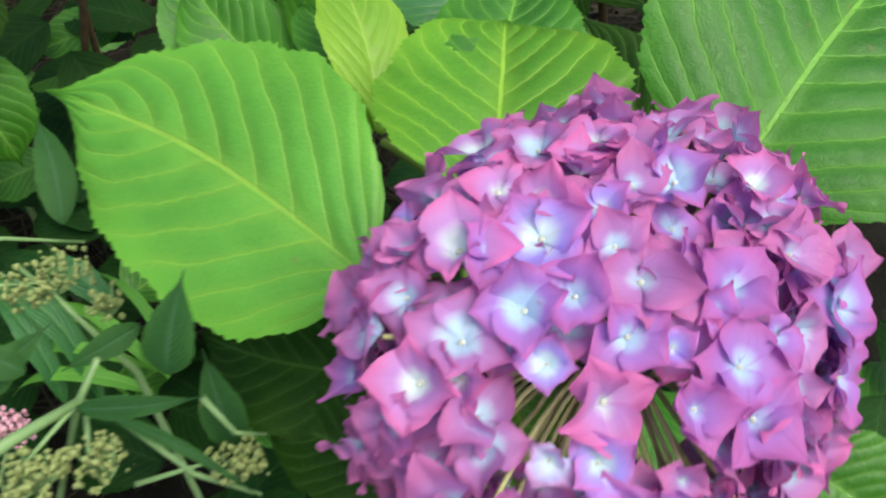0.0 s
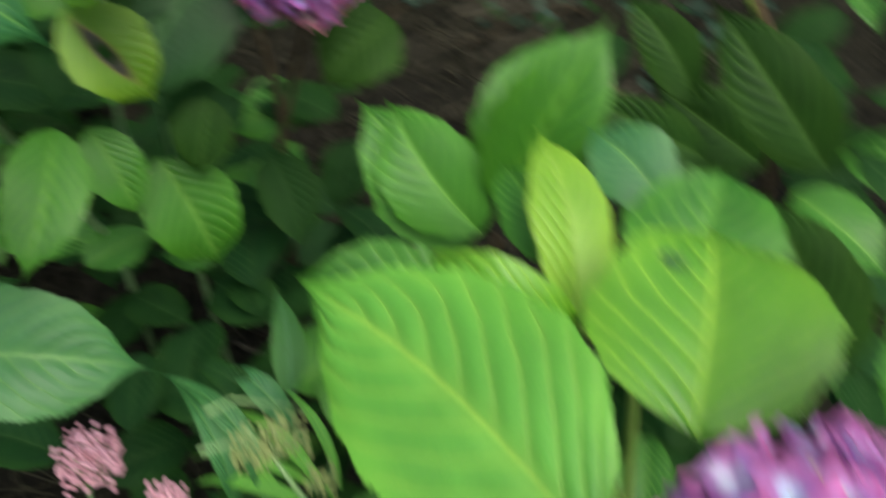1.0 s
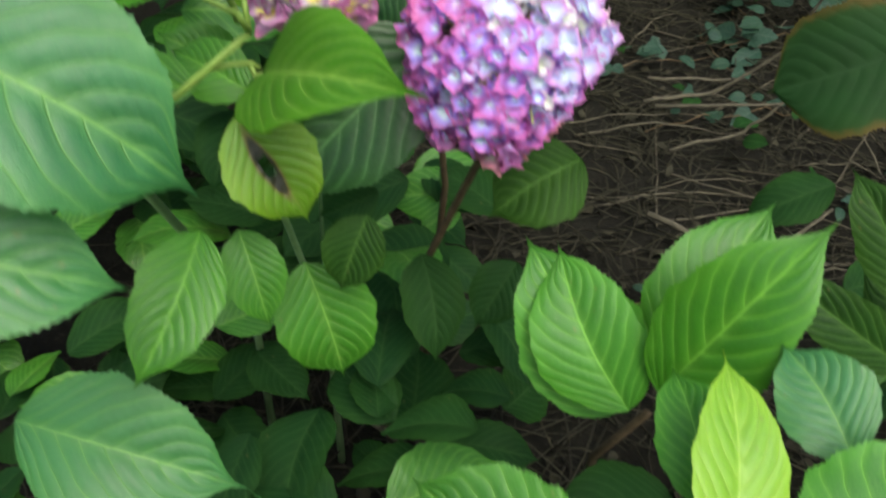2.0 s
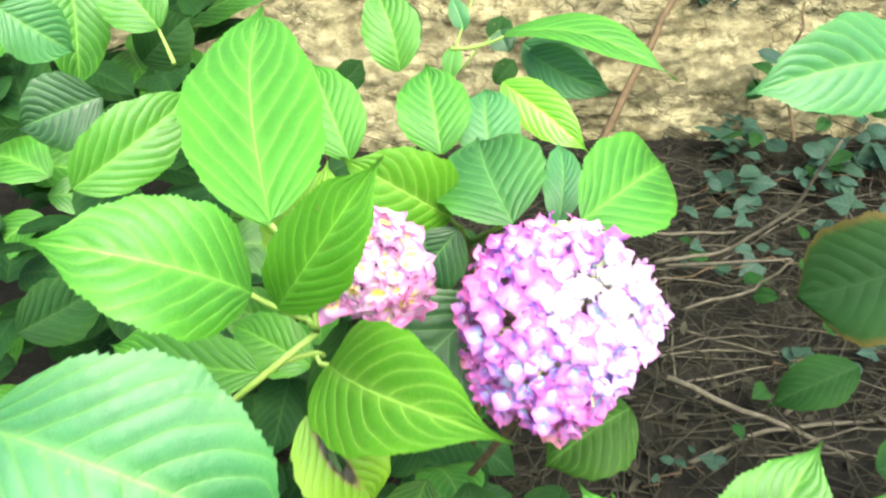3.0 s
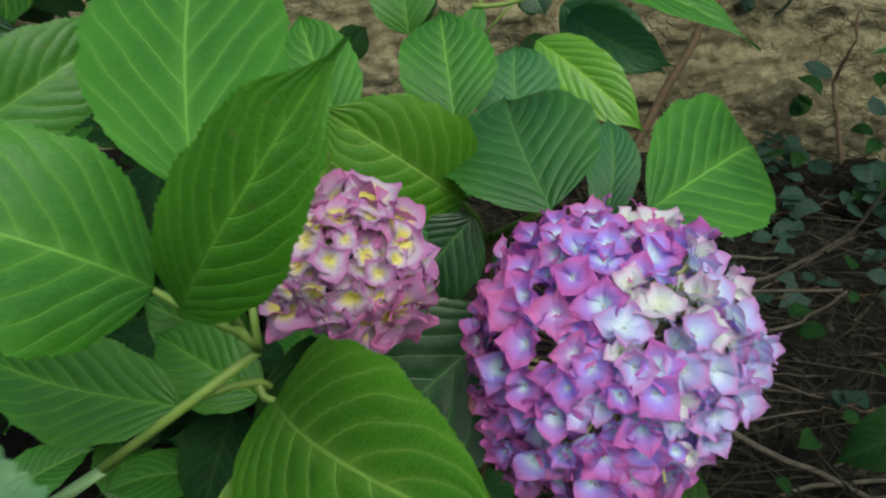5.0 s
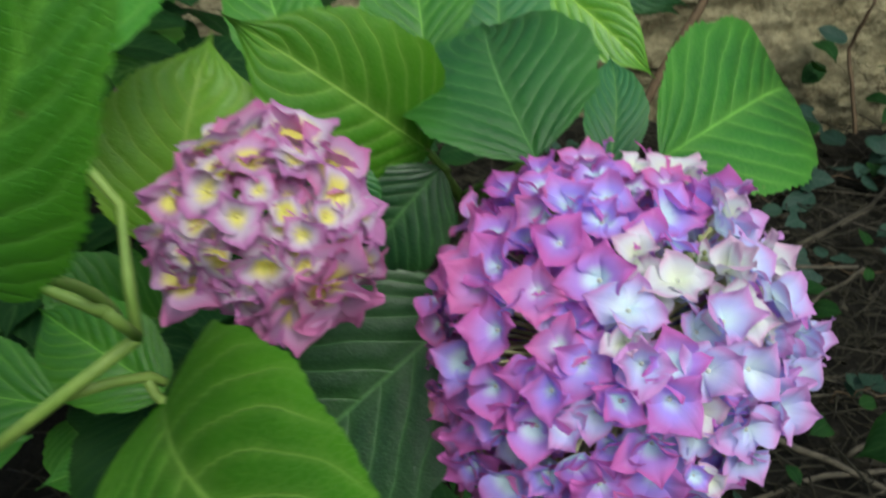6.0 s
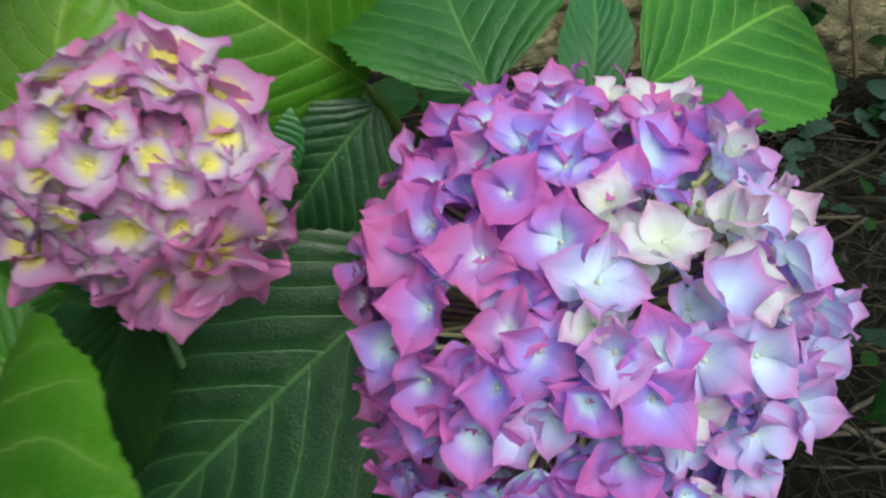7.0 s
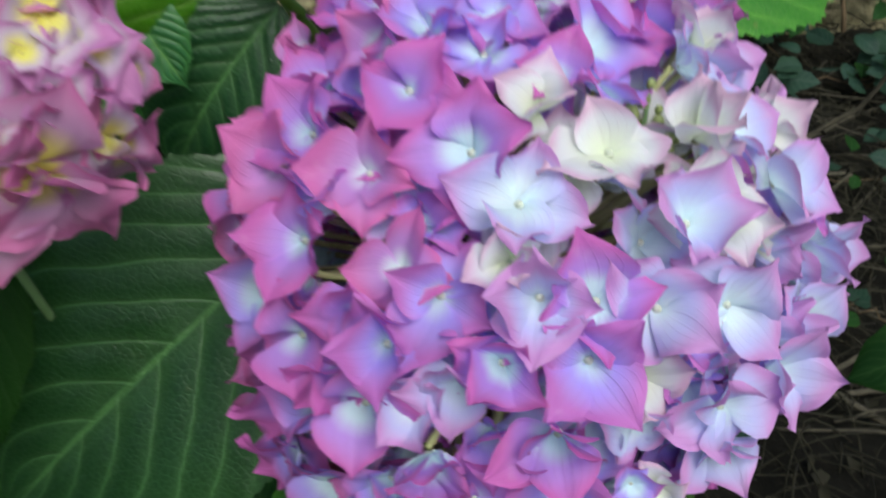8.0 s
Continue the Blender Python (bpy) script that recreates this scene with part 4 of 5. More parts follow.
stem(shrub, [(-0.122, 0.582, 0.915), (-0.118, 0.594, 0.895)], 0.0024, 0.0022, None)
stem(shrub, [(-0.149, 0.591, 0.868), (-0.135, 0.601, 0.867), (-0.123, 0.610, 0.863), (-0.118, 0.612, 0.858)], 0.0022, 0.002, None)
stem(shrub, [(-0.124, 0.609, 0.862), (-0.121, 0.608, 0.854), (-0.112, 0.595, 0.862)], 0.0024, 0.002, None)
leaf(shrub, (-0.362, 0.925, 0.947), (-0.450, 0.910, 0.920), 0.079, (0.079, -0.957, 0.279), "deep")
leaf(shrub, (-0.368, 1.087, 0.923), (-0.308, 1.116, 0.970), 0.071, (0.237, -0.935, 0.265), "old_shaded")
leaf(shrub, (-0.401, 0.710, 0.815), (-0.339, 0.774, 0.824), 0.062, (0.550, -0.614, 0.566), "old_shaded")
leaf(shrub, (-0.107, 0.687, 0.836), (-0.137, 0.651, 0.734), 0.049, (0.295, -0.925, 0.239), "old_shaded")

# lower shoots
leaf(shrub, (-0.161, 0.536, 0.764), (-0.199, 0.441, 0.695), 0.064, (0.274, -0.633, 0.724), "warm")
leaf(shrub, (-0.142, 0.569, 0.740), (-0.120, 0.535, 0.667), 0.051, (0.262, -0.843, 0.469), "mature", puff=0.016)
leaf(shrub, (-0.102, 0.615, 0.670), (-0.072, 0.592, 0.546), 0.090, (0.278, -0.929, 0.244), "mature", puff=0.016)
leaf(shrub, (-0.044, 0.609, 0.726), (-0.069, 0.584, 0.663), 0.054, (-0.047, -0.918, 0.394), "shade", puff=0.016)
leaf(shrub, (-0.005, 0.760, 0.562), (0.012, 0.686, 0.471), 0.068, (0.018, -0.775, 0.632), "old_shaded")
leaf(shrub, (0.098, 0.756, 0.555), (0.052, 0.710, 0.500), 0.062, (-0.087, -0.734, 0.674), "old_shaded")
leaf(shrub, (-0.041, 0.687, 0.695), (-0.100, 0.688, 0.664), 0.041, (-0.264, -0.830, 0.491), "old_shaded")
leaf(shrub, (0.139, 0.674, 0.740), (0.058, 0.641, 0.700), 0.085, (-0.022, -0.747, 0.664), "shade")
leaf(shrub, (-0.319, 0.479, 0.617), (-0.138, 0.450, 0.570), 0.112, (0.086, -0.665, 0.742), "cool")
leaf(shrub, (0.178, 0.562, 0.538), (0.093, 0.647, 0.675), 0.114, (-0.014, -0.854, 0.521), "young", puff=0.014)
leaf(shrub, (0.182, 0.536, 0.570), (0.119, 0.636, 0.677), 0.098, (-0.110, -0.916, 0.387), "young", puff=0.014)
leaf(shrub, (0.205, 0.533, 0.598), (0.303, 0.530, 0.782), 0.102, (-0.544, -0.729, 0.414), "warm", puff=0.014)
leaf(shrub, (0.217, 0.568, 0.577), (0.310, 0.654, 0.713), 0.103, (-0.308, -0.696, 0.648), "mature", puff=0.014)

# the low shrub in front
leaf(front, (0.306, 0.409, 0.666), (0.270, 0.489, 0.701), 0.072, (-0.250, -0.550, 0.800), "cool", puff=0.015)
leaf(front, (0.189, 0.297, 0.675), (0.207, 0.431, 0.753), 0.065, (0.191, -0.509, 0.839), "yellowing")
leaf(front, (0.196, 0.366, 0.667), (0.185, 0.468, 0.699), 0.056, (-0.318, -0.310, 0.896), "young")
leaf(front, (0.170, 0.252, 0.713), (0.072, 0.324, 0.745), 0.060, (-0.265, -0.601, 0.754), "lime", bow=0.3, puff=0.014)
leaf(front, (0.104, 0.068, 0.783), (0.003, 0.272, 0.787), 0.128, (-0.482, -0.250, 0.840), "fresh", fold=0.08, belly=0.5, point=0.85, bow=0.02, curl=0.08, tooth=0.03)
leaf(front, (0.101, 0.284, 0.713), (0.001, 0.337, 0.736), 0.092, (-0.168, -0.642, 0.748), "mature", puff=0.012)
leaf(front, (0.201, 0.151, 0.718), (0.290, 0.308, 0.734), 0.148, (-0.103, -0.246, 0.960), "lime", hole=[(0.64, -0.42, 0.05, 0.17)], puff=0.018, belly=0.55)
leaf(front, (0.272, 0.294, 0.649), (0.345, 0.387, 0.713), 0.119, (-0.232, -0.418, 0.878), "young", point=0.7, puff=0.014)
leaf(front, (0.250, 0.030, 0.787), (0.378, 0.085, 0.836), 0.142, (-0.060, -0.450, 0.890), "young", belly=0.55, point=0.75, puff=0.02)
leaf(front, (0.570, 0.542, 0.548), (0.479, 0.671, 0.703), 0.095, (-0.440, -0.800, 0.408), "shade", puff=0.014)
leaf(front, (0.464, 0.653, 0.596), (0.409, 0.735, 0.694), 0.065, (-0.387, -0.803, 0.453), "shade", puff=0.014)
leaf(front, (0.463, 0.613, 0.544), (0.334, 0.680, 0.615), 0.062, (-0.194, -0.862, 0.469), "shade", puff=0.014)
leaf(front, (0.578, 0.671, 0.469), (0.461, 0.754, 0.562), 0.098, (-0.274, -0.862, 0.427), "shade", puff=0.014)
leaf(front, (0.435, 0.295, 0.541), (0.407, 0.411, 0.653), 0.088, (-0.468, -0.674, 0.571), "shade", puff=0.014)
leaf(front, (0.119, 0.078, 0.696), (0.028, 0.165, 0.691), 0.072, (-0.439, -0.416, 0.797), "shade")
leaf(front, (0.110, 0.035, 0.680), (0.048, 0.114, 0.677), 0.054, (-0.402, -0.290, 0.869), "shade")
leaf(front, (0.147, 0.024, 0.731), (0.145, -0.031, 0.690), 0.062, (-0.242, -0.517, 0.821), "lime")
leaf(front, (0.252, -0.034, 0.691), (0.289, -0.079, 0.660), 0.057, (-0.285, -0.694, 0.662), "mature")

# herb
leaf(weed, (-0.016, 0.244, 0.724), (-0.012, 0.307, 0.759), 0.021, (0.117, -0.485, 0.866), "lance", point=1.2)
leaf(weed, (0.020, 0.054, 0.782), (0.039, 0.063, 0.819), 0.019, (-0.223, -0.915, 0.336), "lance", point=1.2)
leaf(weed, (-0.012, 0.090, 0.733), (0.036, 0.041, 0.702), 0.006, (-0.029, -0.554, 0.832), "lance", point=1.2)
leaf(weed, (-0.080, 0.165, 0.697), (-0.032, 0.172, 0.721), 0.018, (-0.154, -0.824, 0.546), "lance", point=1.2)
leaf(weed, (-0.049, 0.155, 0.712), (-0.071, 0.167, 0.730), 0.016, (0.168, -0.720, 0.673), "lance", point=1.2)
leaf(weed, (0.008, 0.154, 0.717), (-0.033, 0.148, 0.711), 0.014, (0.005, -0.735, 0.678), "lance", point=1.2)
leaf(weed, (0.032, 0.092, 0.679), (0.033, 0.112, 0.728), 0.021, (-0.004, -0.924, 0.382), "lance", point=1.2)
leaf(weed, (-0.025, 0.104, 0.729), (0.027, 0.085, 0.728), 0.011, (-0.214, -0.596, 0.774), "lance", point=1.2)

# dark shoots beside the wall
leaf(side, (0.423, 0.873, 0.983), (0.248, 0.814, 0.977), 0.091, (0.266, -0.835, 0.482), "cool")
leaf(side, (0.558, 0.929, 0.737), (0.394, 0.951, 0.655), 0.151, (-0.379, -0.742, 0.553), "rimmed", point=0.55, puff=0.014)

# stalks of the heads and woody stems
stem(shrub, [(-0.020, 1.020, 0.020), (-0.010, 0.860, 0.450), (0.070, 0.651, 0.807)], 0.006, 0.0035, WOOD)
stem(shrub, [(-0.140, 0.920, 0.300), (-0.088, 0.665, 0.838), (-0.089, 0.669, 0.884)], 0.0022, 0.001, HERB_STEM)
stem(shrub, [(-0.140, 0.920, 0.000), (-0.140, 0.920, 0.300), (-0.160, 0.800, 0.600), (-0.113, 0.632, 0.827)], 0.006, 0.0026, HERB_STEM)
stem(shrub, [(-0.250, 0.950, 0.000), (-0.220, 0.850, 0.400), (-0.230, 0.575, 0.807), (-0.200, 0.578, 0.830)], 0.006, 0.0032, HERB_STEM)
stem(shrub, [(0.200, 0.750, 0.000), (0.200, 0.700, 0.300), (0.209, 0.568, 0.530)], 0.007, 0.004, WOOD)
stem(shrub, [(-0.020, 1.020, 0.020), (0.020, 0.980, 0.500), (0.001, 0.780, 0.853)], 0.006, 0.003, WOOD)
stem(shrub, [(0.001, 0.779, 0.852), (-0.016, 0.765, 0.887)], 0.003, 0.0024, None)
stem(shrub, [(0.001, 0.780, 0.853), (0.037, 0.739, 0.900)], 0.003, 0.002, None)
stem(shrub, [(0.001, 0.780, 0.853), (0.089, 0.711, 0.912)], 0.003, 0.002, None)
stem(front, [(0.220, 0.300, 0.000), (0.200, 0.200, 0.400), (0.148, -0.006, 0.798)], 0.007, 0.004, WOOD)
stem(front, [(0.200, 0.200, 0.400), (0.139, 0.113, 0.738), (0.102, 0.087, 0.772)], 0.005, 0.003, None)
stem(front, [(0.200, 0.200, 0.400), (0.240, 0.300, 0.600), (0.187, 0.294, 0.671)], 0.005, 0.003, None)
stem(side, [(0.750, 0.850, 0.000), (0.700, 0.850, 0.500), (0.423, 0.871, 0.979)], 0.008, 0.004, WOOD)
stem(side, [(0.700, 0.850, 0.500), (0.558, 0.929, 0.737)], 0.006, 0.003, None)

# arching narrow leaves of the herb
leaf(weed, (-0.020, 0.351, 0.486), (-0.125, 0.410, 0.498), 0.011, (-0.006, -0.215, 0.977), "fresh", bow=0.25, tooth=0.0, point=1.2)
leaf(weed, (-0.016, 0.347, 0.482), (-0.087, 0.432, 0.532), 0.013, (0.256, -0.327, 0.910), "fresh", bow=0.25, tooth=0.0, point=1.2)
leaf(weed, (-0.008, 0.341, 0.477), (-0.071, 0.416, 0.518), 0.010, (0.229, -0.304, 0.925), "fresh", bow=0.25, tooth=0.0, point=1.2)
leaf(weed, (-0.024, 0.339, 0.471), (-0.135, 0.396, 0.479), 0.014, (-0.024, -0.194, 0.981), "fresh", bow=0.25, tooth=0.0, point=1.2)
leaf(weed, (-0.001, 0.346, 0.484), (-0.037, 0.433, 0.544), 0.010, (0.327, -0.443, 0.835), "fresh", bow=0.25, tooth=0.0, point=1.2)
leaf(weed, (-0.043, 0.344, 0.472), (-0.107, 0.419, 0.512), 0.009, (0.253, -0.280, 0.926), "fresh", bow=0.25, tooth=0.0, point=1.2)
leaf(weed, (-0.062, 0.349, 0.473), (-0.138, 0.467, 0.560), 0.024, (0.369, -0.383, 0.847), "cool", bow=0.25, tooth=0.0, point=1.2)
leaf(weed, (-0.090, 0.356, 0.475), (-0.125, 0.460, 0.555), 0.021, (0.438, -0.453, 0.777), "cool", bow=0.25, tooth=0.0, point=1.2)
leaf(weed, (-0.029, 0.386, 0.523), (-0.085, 0.453, 0.557), 0.026, (0.192, -0.302, 0.934), "cool", bow=0.25, tooth=0.0, point=1.2)
leaf(weed, (-0.053, 0.405, 0.540), (-0.108, 0.462, 0.562), 0.026, (0.120, -0.256, 0.959), "old_shaded", bow=0.25, tooth=0.0, point=1.2)

# round dark leaves of a climber before the wall
leaf(shrub, (0.067, 1.326, 0.847), (0.072, 1.350, 0.885), 0.039, (-0.053, -0.843, 0.535), "old_shaded", tooth=0.0, point=0.6, belly=0.6)
leaf(shrub, (0.104, 1.253, 0.826), (0.163, 1.270, 0.854), 0.056, (0.040, -0.895, 0.444), "old_shaded", tooth=0.0, point=0.6, belly=0.6)
leaf(shrub, (-0.067, 1.269, 0.845), (-0.062, 1.316, 0.921), 0.045, (0.044, -0.847, 0.529), "old_shaded", tooth=0.0, point=0.6, belly=0.6)
leaf(shrub, (-0.174, 1.298, 0.795), (-0.129, 1.322, 0.834), 0.043, (0.137, -0.908, 0.395), "old_shaded", tooth=0.0, point=0.6, belly=0.6)
leaf(shrub, (0.062, 1.345, 0.782), (0.095, 1.363, 0.812), 0.036, (0.044, -0.874, 0.484), "old_shaded", tooth=0.0, point=0.6, belly=0.6)
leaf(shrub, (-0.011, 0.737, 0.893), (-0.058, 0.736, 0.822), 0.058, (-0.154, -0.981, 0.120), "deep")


# ---- understorey of older leaves, the shade inside the shrub put into their colour ----
def understorey(plant, count, xs, ys, zs, seed, tones=("old_shaded", "old_shaded", "mature"), size=(0.09, 0.15), mass=False):
    """Leaves strewn through a part of the shrub; mass: too deep inside to tell apart, one mesh."""
    rng = random.Random(seed)
    kinds, shapes = [], []
    for i in range(8):
        d = leaf_data(0.12, 0.12 * rng.uniform(0.55, 0.7), rng.uniform(0.1, 0.3), rng.uniform(0.03, 0.14), seed=900 + seed * 10 + i, rows=27, cols=4)
        shapes.append(d)
        if not mass:
            kinds.append(mesh_of("leaf", d[0], d[1], LEAF[tones[i % len(tones)]], d[2]))
    names = list(dict.fromkeys(tones))
    verts, faces, uvs, slots = [], [], [], []
    for i in range(count):
        at = Vector((rng.uniform(*xs), rng.uniform(*ys), rng.uniform(*zs)))
        az = rng.uniform(0, 6.28)
        tip = at + Vector((math.cos(az), math.sin(az), rng.uniform(-0.5, 0.35)))
        face = Vector((rng.uniform(-0.5, 0.5), rng.uniform(-0.9, 0.1), 1))
        kind = rng.randrange(8)
        m = leaf_pose(at, tip, face) @ Matrix.Scale(rng.uniform(*size) / 0.12, 4)
        if mass:
            d, base = shapes[kind], len(verts)
            verts += [m @ Vector(v) for v in d[0]]
            faces += [tuple(j + base for j in f) for f in d[1]]
            uvs += d[2]
            slots += [names.index(tones[kind % len(tones)])] * len(d[1])
        else:
            part("leaf", kinds[kind], plant, m=m)
    if mass:
        tagged(part("foliage", mesh_of("foliage", verts, faces, [LEAF[t] for t in names], uvs, slots), plant), kind="stuff")


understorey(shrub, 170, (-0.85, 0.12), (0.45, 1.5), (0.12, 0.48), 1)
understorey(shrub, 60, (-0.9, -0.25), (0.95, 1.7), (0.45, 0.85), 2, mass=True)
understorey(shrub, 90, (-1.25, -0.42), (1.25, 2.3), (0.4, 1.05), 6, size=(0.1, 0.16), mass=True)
understorey(shrub, 110, (-1.25, -0.40), (1.2, 2.2), (0.55, 1.1), 8, tones=("old_shaded", "mature"), size=(0.12, 0.19), mass=True)
understorey(shrub, 60, (-0.65, 0.0), (1.3, 2.4), (0.06, 0.3), 9, tones=("old_shaded",), size=(0.09, 0.15), mass=True)
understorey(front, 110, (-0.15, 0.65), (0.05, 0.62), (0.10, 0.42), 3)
understorey(side, 22, (0.35, 1.6), (1.2, 2.6), (0.03, 0.14), 7, tones=("old_shaded",), size=(0.035, 0.08))
understorey(side, 70, (0.85, 2.0), (2.3, 2.66), (0.03, 0.36), 12, tones=("old_shaded", "ivy"), size=(0.05, 0.1), mass=True)
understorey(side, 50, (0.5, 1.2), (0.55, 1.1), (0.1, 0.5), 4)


# ---- herb stalks and clusters ----
def ball_data(at, r, rng, rings=3, sides=6):
    verts, faces = [], []
    for i in range(rings + 2):
        el = -math.pi / 2 + math.pi * i / (rings + 1)
        for j in range(sides):
            az = 2 * math.pi * j / sides
            verts.append(Vector(at) + Vector((math.cos(el) * math.cos(az), math.cos(el) * math.sin(az), 1.15 * math.sin(el))) * r)
    for i in range(rings + 1):
        for j in range(sides):
            faces.append((i * sides + j, i * sides + (j + 1) % sides, (i + 1) * sides + (j + 1) % sides, (i + 1) * sides + j))
    return verts, faces


def bud_cluster(plant, at, spread, count, size, mat, seed, name="bud_cluster", label=""):
    """A loose cluster of small round buds on hair-thin stalks."""
    rng = random.Random(seed)
    at = Vector(at)
    chunks, stalks = [], []
    for i in range(count):
        p = at + Vector([max(-1.5, min(1.5, rng.gauss(0, 1))) * q for q in spread])
        chunks.append(ball_data(p, size * rng.uniform(0.5, 1.05), rng))
        if i % 6 == 0:
            stalks.append(tube_data(arc(at - Vector((0, 0, spread[2] * 2.2)), p, (0, 0, -0.002), 3), [0.0008, 0.0007, 0.0006, 0.0005], 4))
    v, f = joined(chunks)
    ob = tagged(part(name, mesh_of(name, v, f, mat), plant, label), kind="stuff")
    v, f = joined(stalks)
    tagged(part("bud_stalk", mesh_of("bud_stalk", v, f, HERB_STEM), ob), kind="stuff")
    return ob
bud_cluster(weed, (-0.033, 0.229, 0.704), (0.0145, 0.0085, 0.0059), 153, 0.0019, BUD, 11, "umbel", "")
bud_cluster(weed, (-0.008, 0.193, 0.706), (0.0059, 0.0051, 0.0051), 40, 0.0019, BUD, 12, "umbel", "")
bud_cluster(weed, (-0.055, 0.096, 0.709), (0.0102, 0.0068, 0.0059), 136, 0.0018, BUD, 13, "umbel", "")
bud_cluster(weed, (-0.025, 0.087, 0.711), (0.0068, 0.0059, 0.0068), 81, 0.0018, BUD, 14, "umbel", "")
bud_cluster(weed, (0.030, 0.081, 0.682), (0.0076, 0.0059, 0.0047), 102, 0.0019, BUD, 15, "umbel", "")
stem(weed, [(0.000, 0.150, 0.000), (-0.067, 0.135, 0.628), (-0.027, 0.121, 0.715), (-0.011, 0.122, 0.736)], 0.003, 0.0016, HERB_STEM)
stem(weed, [(-0.027, 0.121, 0.715), (-0.053, 0.100, 0.713)], 0.0016, 0.0009, HERB_STEM)
stem(weed, [(-0.024, 0.120, 0.715), (-0.027, 0.090, 0.713)], 0.0016, 0.0009, HERB_STEM)
stem(weed, [(-0.079, 0.093, 0.727), (-0.054, 0.108, 0.721), (-0.027, 0.121, 0.715)], 0.0034, 0.0024, HERB_STEM)
stem(weed, [(0.000, 0.150, 0.000), (-0.009, 0.200, 0.640), (-0.025, 0.214, 0.677), (-0.035, 0.226, 0.699)], 0.003, 0.0012, HERB_STEM)
stem(weed, [(-0.073, 0.225, 0.715), (-0.055, 0.236, 0.703), (-0.037, 0.229, 0.702)], 0.0016, 0.0009, HERB_STEM)
stem(weed, [(-0.065, 0.239, 0.731), (-0.049, 0.253, 0.721), (-0.010, 0.250, 0.703)], 0.0016, 0.0009, HERB_STEM)
stem(weed, [(-0.014, 0.116, 0.700), (0.010, 0.085, 0.679), (0.035, 0.073, 0.660)], 0.0018, 0.001, HERB_STEM)
stem(weed, [(-0.017, 0.094, 0.677), (0.018, 0.086, 0.682)], 0.0016, 0.0009, HERB_STEM)
stem(weed, [(0.026, 0.092, 0.720), (0.034, 0.083, 0.699), (0.047, 0.083, 0.689)], 0.0016, 0.0009, HERB_STEM)
bud_cluster(pinkweed, (-0.263, 0.567, 0.338), (0.019, 0.018, 0.018), 340, 0.0036, PINK, 16, "inflorescence", "dense cluster of tiny pink flowers")
bud_cluster(pinkweed, (-0.178, 0.483, 0.338), (0.012, 0.012, 0.01), 120, 0.0034, PINK, 17, "inflorescence", "small cluster of tiny pink flowers")
stem(pinkweed, [(-0.285, 0.574, 0.000), (-0.285, 0.574, 0.264), (-0.264, 0.563, 0.334)], 0.003, 0.0018, HERB_STEM)
stem(pinkweed, [(-0.285, 0.574, 0.000), (-0.215, 0.493, 0.264), (-0.179, 0.481, 0.336)], 0.003, 0.0016, HERB_STEM)
bud_cluster(shrub, (0.088, 0.623, 0.913), (0.007, 0.007, 0.006), 30, 0.0019, BUD, 18, "umbel", "small green unopened buds between the florets")


# ---- litter, twigs and ivy on the ground ----
def twig(points, r0, r1, mat=None, label="dry pale twig lying on the soil", group="fallen twigs"):
    rng = random.Random(int(1000 * (points[0][0] + 5) + 77 * points[0][1]))
    pts = []
    for a, b in zip(points, points[1:]):
        seg = arc(a, b, (0, 0, 0), 5, rng, 0.0035)
        pts += seg if not pts else seg[1:]
    return tagged(new("twig", tube_mesh("twig", pts, r0, r1, mat or TWIG, 6)), label, "twig", group)


def litter():
    """Crumbled dead leaves and hair-fine straws over the soil."""
    rng = random.Random(41)
    chunks = []
    for i in range(4800):
        x, y = rng.uniform(-0.6, 1.7), rng.uniform(0.6, 2.7)
        z, az = height(x, y) + rng.uniform(0.002, 0.03), rng.uniform(0, 6.28)
        if i % 6:
            l = rng.uniform(0.04, 0.22)
            a = Vector((x, y, z))
            b = a + Vector((math.cos(az) * l, math.sin(az) * l, rng.uniform(-0.01, 0.03)))
            chunks.append(tube_data(arc(a, b, (rng.uniform(-0.02, 0.02), rng.uniform(-0.02, 0.02), rng.uniform(0, 0.02)), 4), [rng.uniform(0.0008, 0.0022)] * 5, 4))
        else:
            l, w = rng.uniform(0.018, 0.045), rng.uniform(0.005, 0.012)
            c, s = math.cos(az), math.sin(az)
            vs = [Vector((x + c * p - s * q, y + s * p + c * q, z + h)) for p, q, h in ((0, 0, 0), (l * 0.3, w, rng.uniform(0, 0.012)), (l * 0.7, w * rng.uniform(0.5, 1.1), rng.uniform(0, 0.015)), (l, 0, rng.uniform(-0.005, 0.02)), (l * 0.65, -w * rng.uniform(0.6, 1.1), rng.uniform(0, 0.015)), (l * 0.3, -w, rng.uniform(0, 0.012)), (l * 0.5, 0, 0.002))]
            chunks.append((vs, [(0, 6, 1), (1, 6, 2), (2, 6, 3), (3, 6, 4), (4, 6, 5), (5, 6, 0)]))
    v, f = joined(chunks)
    tagged(new("leaf_litter", mesh_of("leaf_litter", v, f, DEAD)), "brown dead leaves and straws on dark soil, darkened for shade", "litter", kind="stuff")


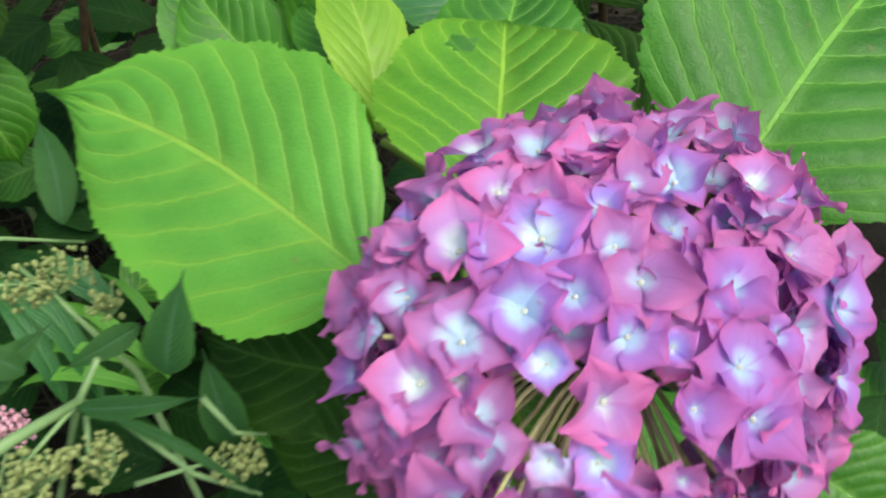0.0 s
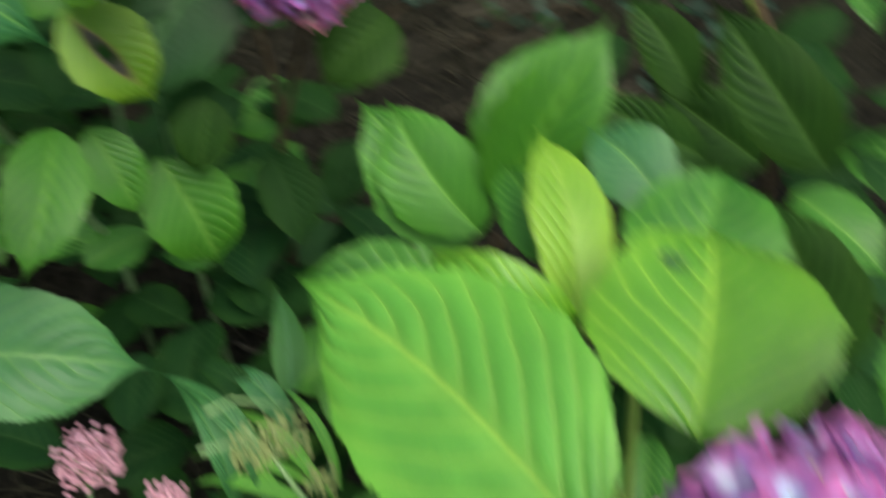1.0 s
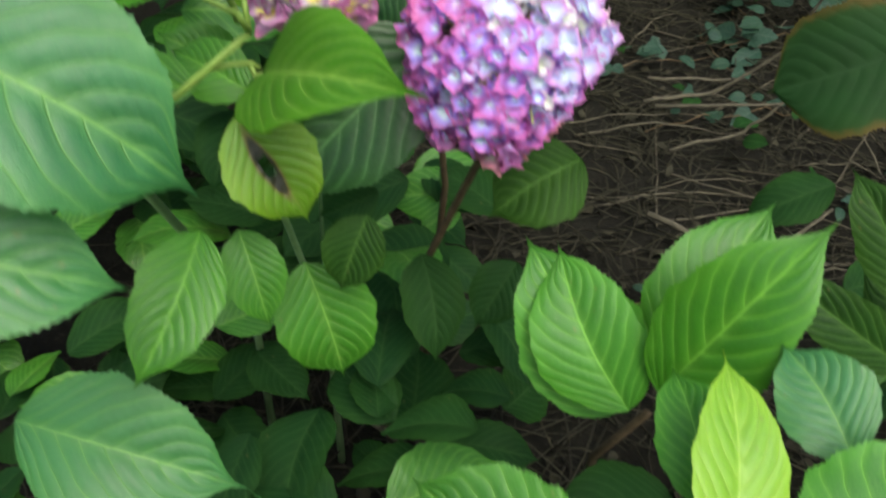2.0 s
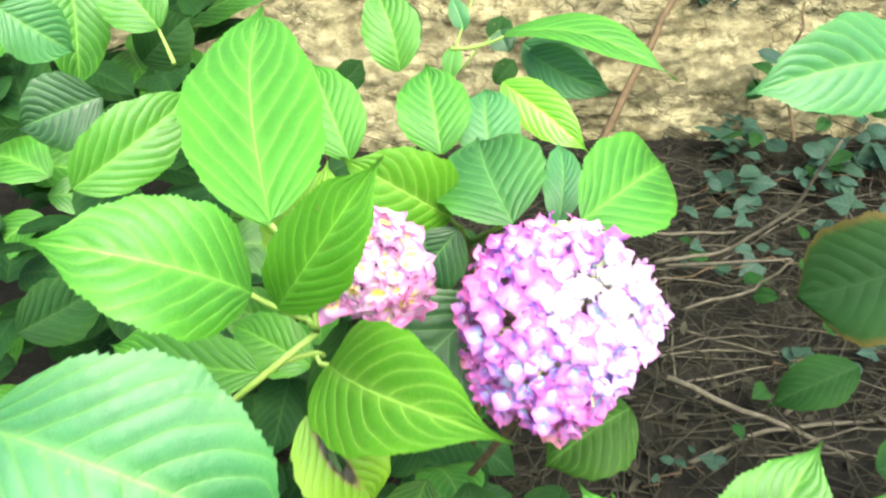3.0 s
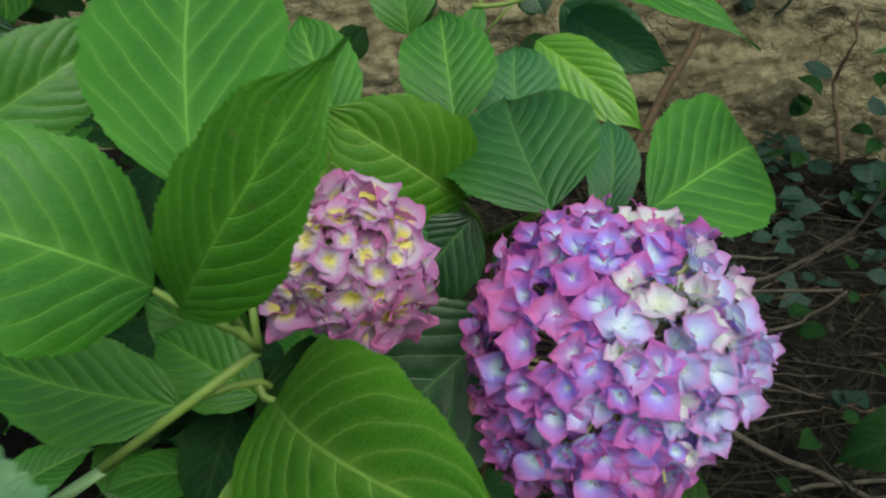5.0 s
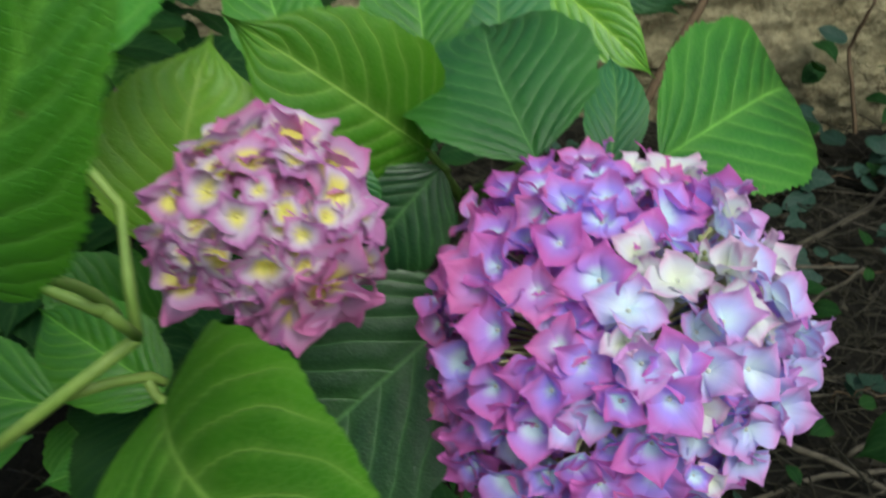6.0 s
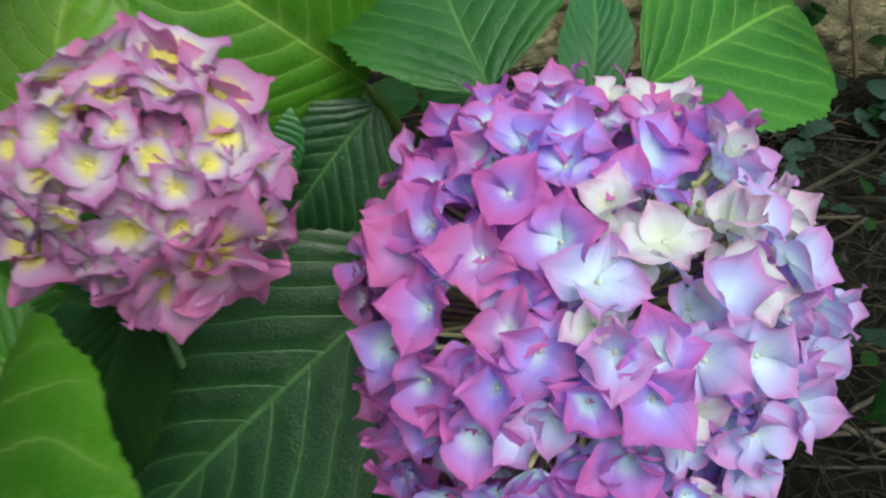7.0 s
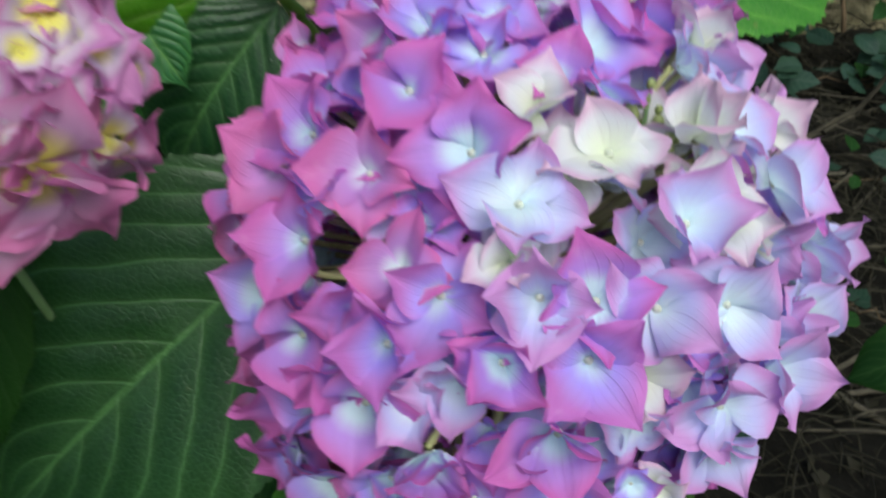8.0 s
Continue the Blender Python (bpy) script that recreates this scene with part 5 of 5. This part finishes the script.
litter()
_rng = random.Random(17)
for _i in range(48):
    _x, _y, _az, _l = _rng.uniform(0.1, 1.5), _rng.uniform(1.05, 2.6), _rng.gauss(0.1, 0.7), _rng.uniform(0.2, 0.75)
    _a = Vector((_x, _y, height(_x, _y) + 0.006))
    _b = _a + Vector((math.cos(_az) * _l, math.sin(_az) * _l, 0))
    _b.z = height(_b.x, _b.y) + _rng.uniform(0.006, 0.06)
    twig([_a, _a.lerp(_b, 0.5) + Vector((0, 0, _rng.uniform(0.0, 0.04))), _b], _rng.uniform(0.0014, 0.004), 0.0012)
twig([(0.447, 1.737, 0.196), (0.593, 1.745, 0.214), (0.712, 1.703, 0.338), (0.754, 1.644, 0.528)], 0.005, 0.003, None, "dry pale twig lying on the soil", "fallen twigs")
twig([(0.484, 1.774, 0.163), (0.764, 1.774, 0.172)], 0.005, 0.003, None, "dry pale twig lying on the soil", "fallen twigs")
twig([(0.506, 1.680, 0.108), (0.665, 1.700, 0.144), (0.730, 1.690, 0.225)], 0.004, 0.003, None, "dry pale twig lying on the soil", "fallen twigs")
twig([(0.509, 1.984, 0.121), (0.707, 1.980, 0.121)], 0.005, 0.003, None, "dry pale twig lying on the soil", "fallen twigs")
twig([(0.430, 1.487, 0.080), (0.666, 1.386, 0.020), (0.814, 1.301, -0.016)], 0.007, 0.005, None, "dry pale twig lying on the soil", "fallen twigs")
twig([(0.402, 1.315, -0.006), (0.611, 1.387, 0.021), (0.874, 1.430, 0.003)], 0.006, 0.004, None, "dry pale twig lying on the soil", "fallen twigs")
twig([(0.664, 1.440, 0.013), (0.743, 1.465, 0.055), (0.822, 1.529, 0.065)], 0.005, 0.003, None, "dry pale twig lying on the soil", "fallen twigs")
twig([(0.444, 2.547, -0.010), (0.413, 2.320, 0.184), (0.538, 2.443, 0.383), (0.661, 2.596, 0.536)], 0.014, 0.01, WOOD, "brown woody branch leaning against the stone wall", "leaning branches")
twig([(1.014, 2.454, 0.133), (0.993, 2.568, 0.314), (1.009, 2.531, 0.443), (1.039, 2.621, 0.493)], 0.006, 0.004, WOOD, "thin brown stem against the stone wall", "leaning branches")
twig([(-0.030, 0.919, -0.035), (-0.059, 0.960, 0.015), (-0.125, 0.988, 0.051)], 0.007, 0.004, None, "dry pale twig lying on the soil", "fallen twigs")


def ivy_leaf_data(size, seed):
    """A small lobed leaf, base at the origin, tip along +y."""
    rng = random.Random(seed)
    outline = [(0.06, 0.0), (0.42, -0.08), (0.60, 0.22), (0.36, 0.42), (0.30, 0.62), (0.0, 1.0)]
    pts = outline + [(-x, y) for x, y in outline[-2::-1]]
    verts, uvs = [(0, 0.35 * size, 0.03 * size)], [(0.4, 0.5)]
    for x, y in pts:
        x, y = x * rng.uniform(0.88, 1.12), y + rng.uniform(-0.04, 0.04)
        verts.append((x * size, y * size, (0.16 * abs(x) - 0.1 * y * y + rng.uniform(-0.03, 0.03)) * size))
        uvs.append((min(max(y, 0), 1), 0.5 + x * 0.7))
    n = len(pts)
    faces = [(0, 1 + i, 1 + (i + 1) % n) for i in range(n)]
    return verts, faces, uvs


def ivy_trail(a, b, count, size, seed, lift=0.03):
    """A trailing ivy stem with leaves on short stalks."""
    rng = random.Random(seed)
    plant = tagged(new("ivy"), "trailing grey green ivy over the dark soil", "ivy", "ivy trails")
    plant.empty_display_size = 0.03
    a, b = Vector(a), Vector(b)
    line = arc(a, b, (rng.uniform(-0.06, 0.06), 0, lift), 10, rng, 0.012)
    part("stem", tube_mesh("stem", line, 0.0022, 0.0014, WOOD, 5), plant)
    kinds = []
    for i in range(4):
        if i == 0:
            d = ivy_leaf_data(size, seed * 7 + i)
        else:
            d = leaf_data(size, size * rng.uniform(0.55, 0.75), 0.2, 0.08, teeth=0, tooth=0.0, rows=12, cols=3, belly=0.5, point=0.7, seed=seed * 7 + i)
        kinds.append(mesh_of("leaf", d[0], d[1], LEAF["ivy"], d[2], smooth=True))
    for i in range(count):
        p = line[rng.randrange(len(line))] + Vector((rng.uniform(-0.03, 0.03), rng.uniform(-0.03, 0.03), rng.uniform(0.005, 0.05)))
        az = rng.uniform(0, 6.28)
        m = leaf_pose(p, p + Vector((math.cos(az), math.sin(az), rng.uniform(-0.5, 0.2))), (rng.uniform(-0.4, 0.4), rng.uniform(-1.2, 0), 1))
        part("leaf", kinds[rng.randrange(4)], plant, m=m @ Matrix.Scale(rng.uniform(0.7, 1.25), 4))


ivy_trail((0.870, 2.552, 0.030), (0.973, 2.667, 0.030), 8, 0.085, 21)
ivy_trail((0.770, 2.313, 0.030), (0.841, 2.345, 0.030), 6, 0.075, 22)
ivy_trail((1.028, 2.343, 0.030), (1.188, 2.549, 0.030), 10, 0.085, 23)
ivy_trail((1.182, 2.374, 0.030), (1.351, 2.663, 0.030), 9, 0.085, 24)
ivy_trail((0.966, 2.847, 0.030), (0.907, 2.417, 0.030), 9, 0.06, 1)
ivy_trail((1.054, 2.414, 0.030), (1.032, 2.105, 0.030), 9, 0.06, 2)
ivy_trail((0.745, 2.422, 0.030), (0.778, 2.197, 0.030), 7, 0.045, 3)
ivy_trail((0.676, 1.556, 0.030), (0.810, 1.535, 0.030), 6, 0.035, 4)
ivy_trail((1.339, 2.708, 0.030), (1.173, 2.129, 0.030), 9, 0.06, 5)
ivy_trail((0.333, 1.242, 0.030), (0.442, 1.259, 0.030), 7, 0.03, 6)
ivy_trail((0.5, 1.9, 0.02), (1.0, 2.0, 0.02), 10, 0.05, 11)
ivy_trail((0.3, 2.1, 0.02), (0.75, 2.3, 0.02), 10, 0.05, 12)
ivy_trail((0.7, 2.35, 0.02), (1.3, 2.4, 0.02), 10, 0.05, 13)
ivy_trail((1.0, 2.1, 0.02), (1.5, 2.2, 0.02), 10, 0.05, 14)
ivy_trail((-0.2, 2.4, 0.02), (0.4, 2.5, 0.02), 10, 0.05, 15)
ivy_trail((0.9, 1.6, 0.02), (1.3, 1.8, 0.02), 10, 0.05, 16)
ivy_trail((0.780, 2.752, 0.444), (1.012, 2.752, 0.423), 9, 0.05, 31)
ivy_trail((0.808, 2.752, 0.558), (0.842, 2.752, 0.452), 6, 0.045, 32)
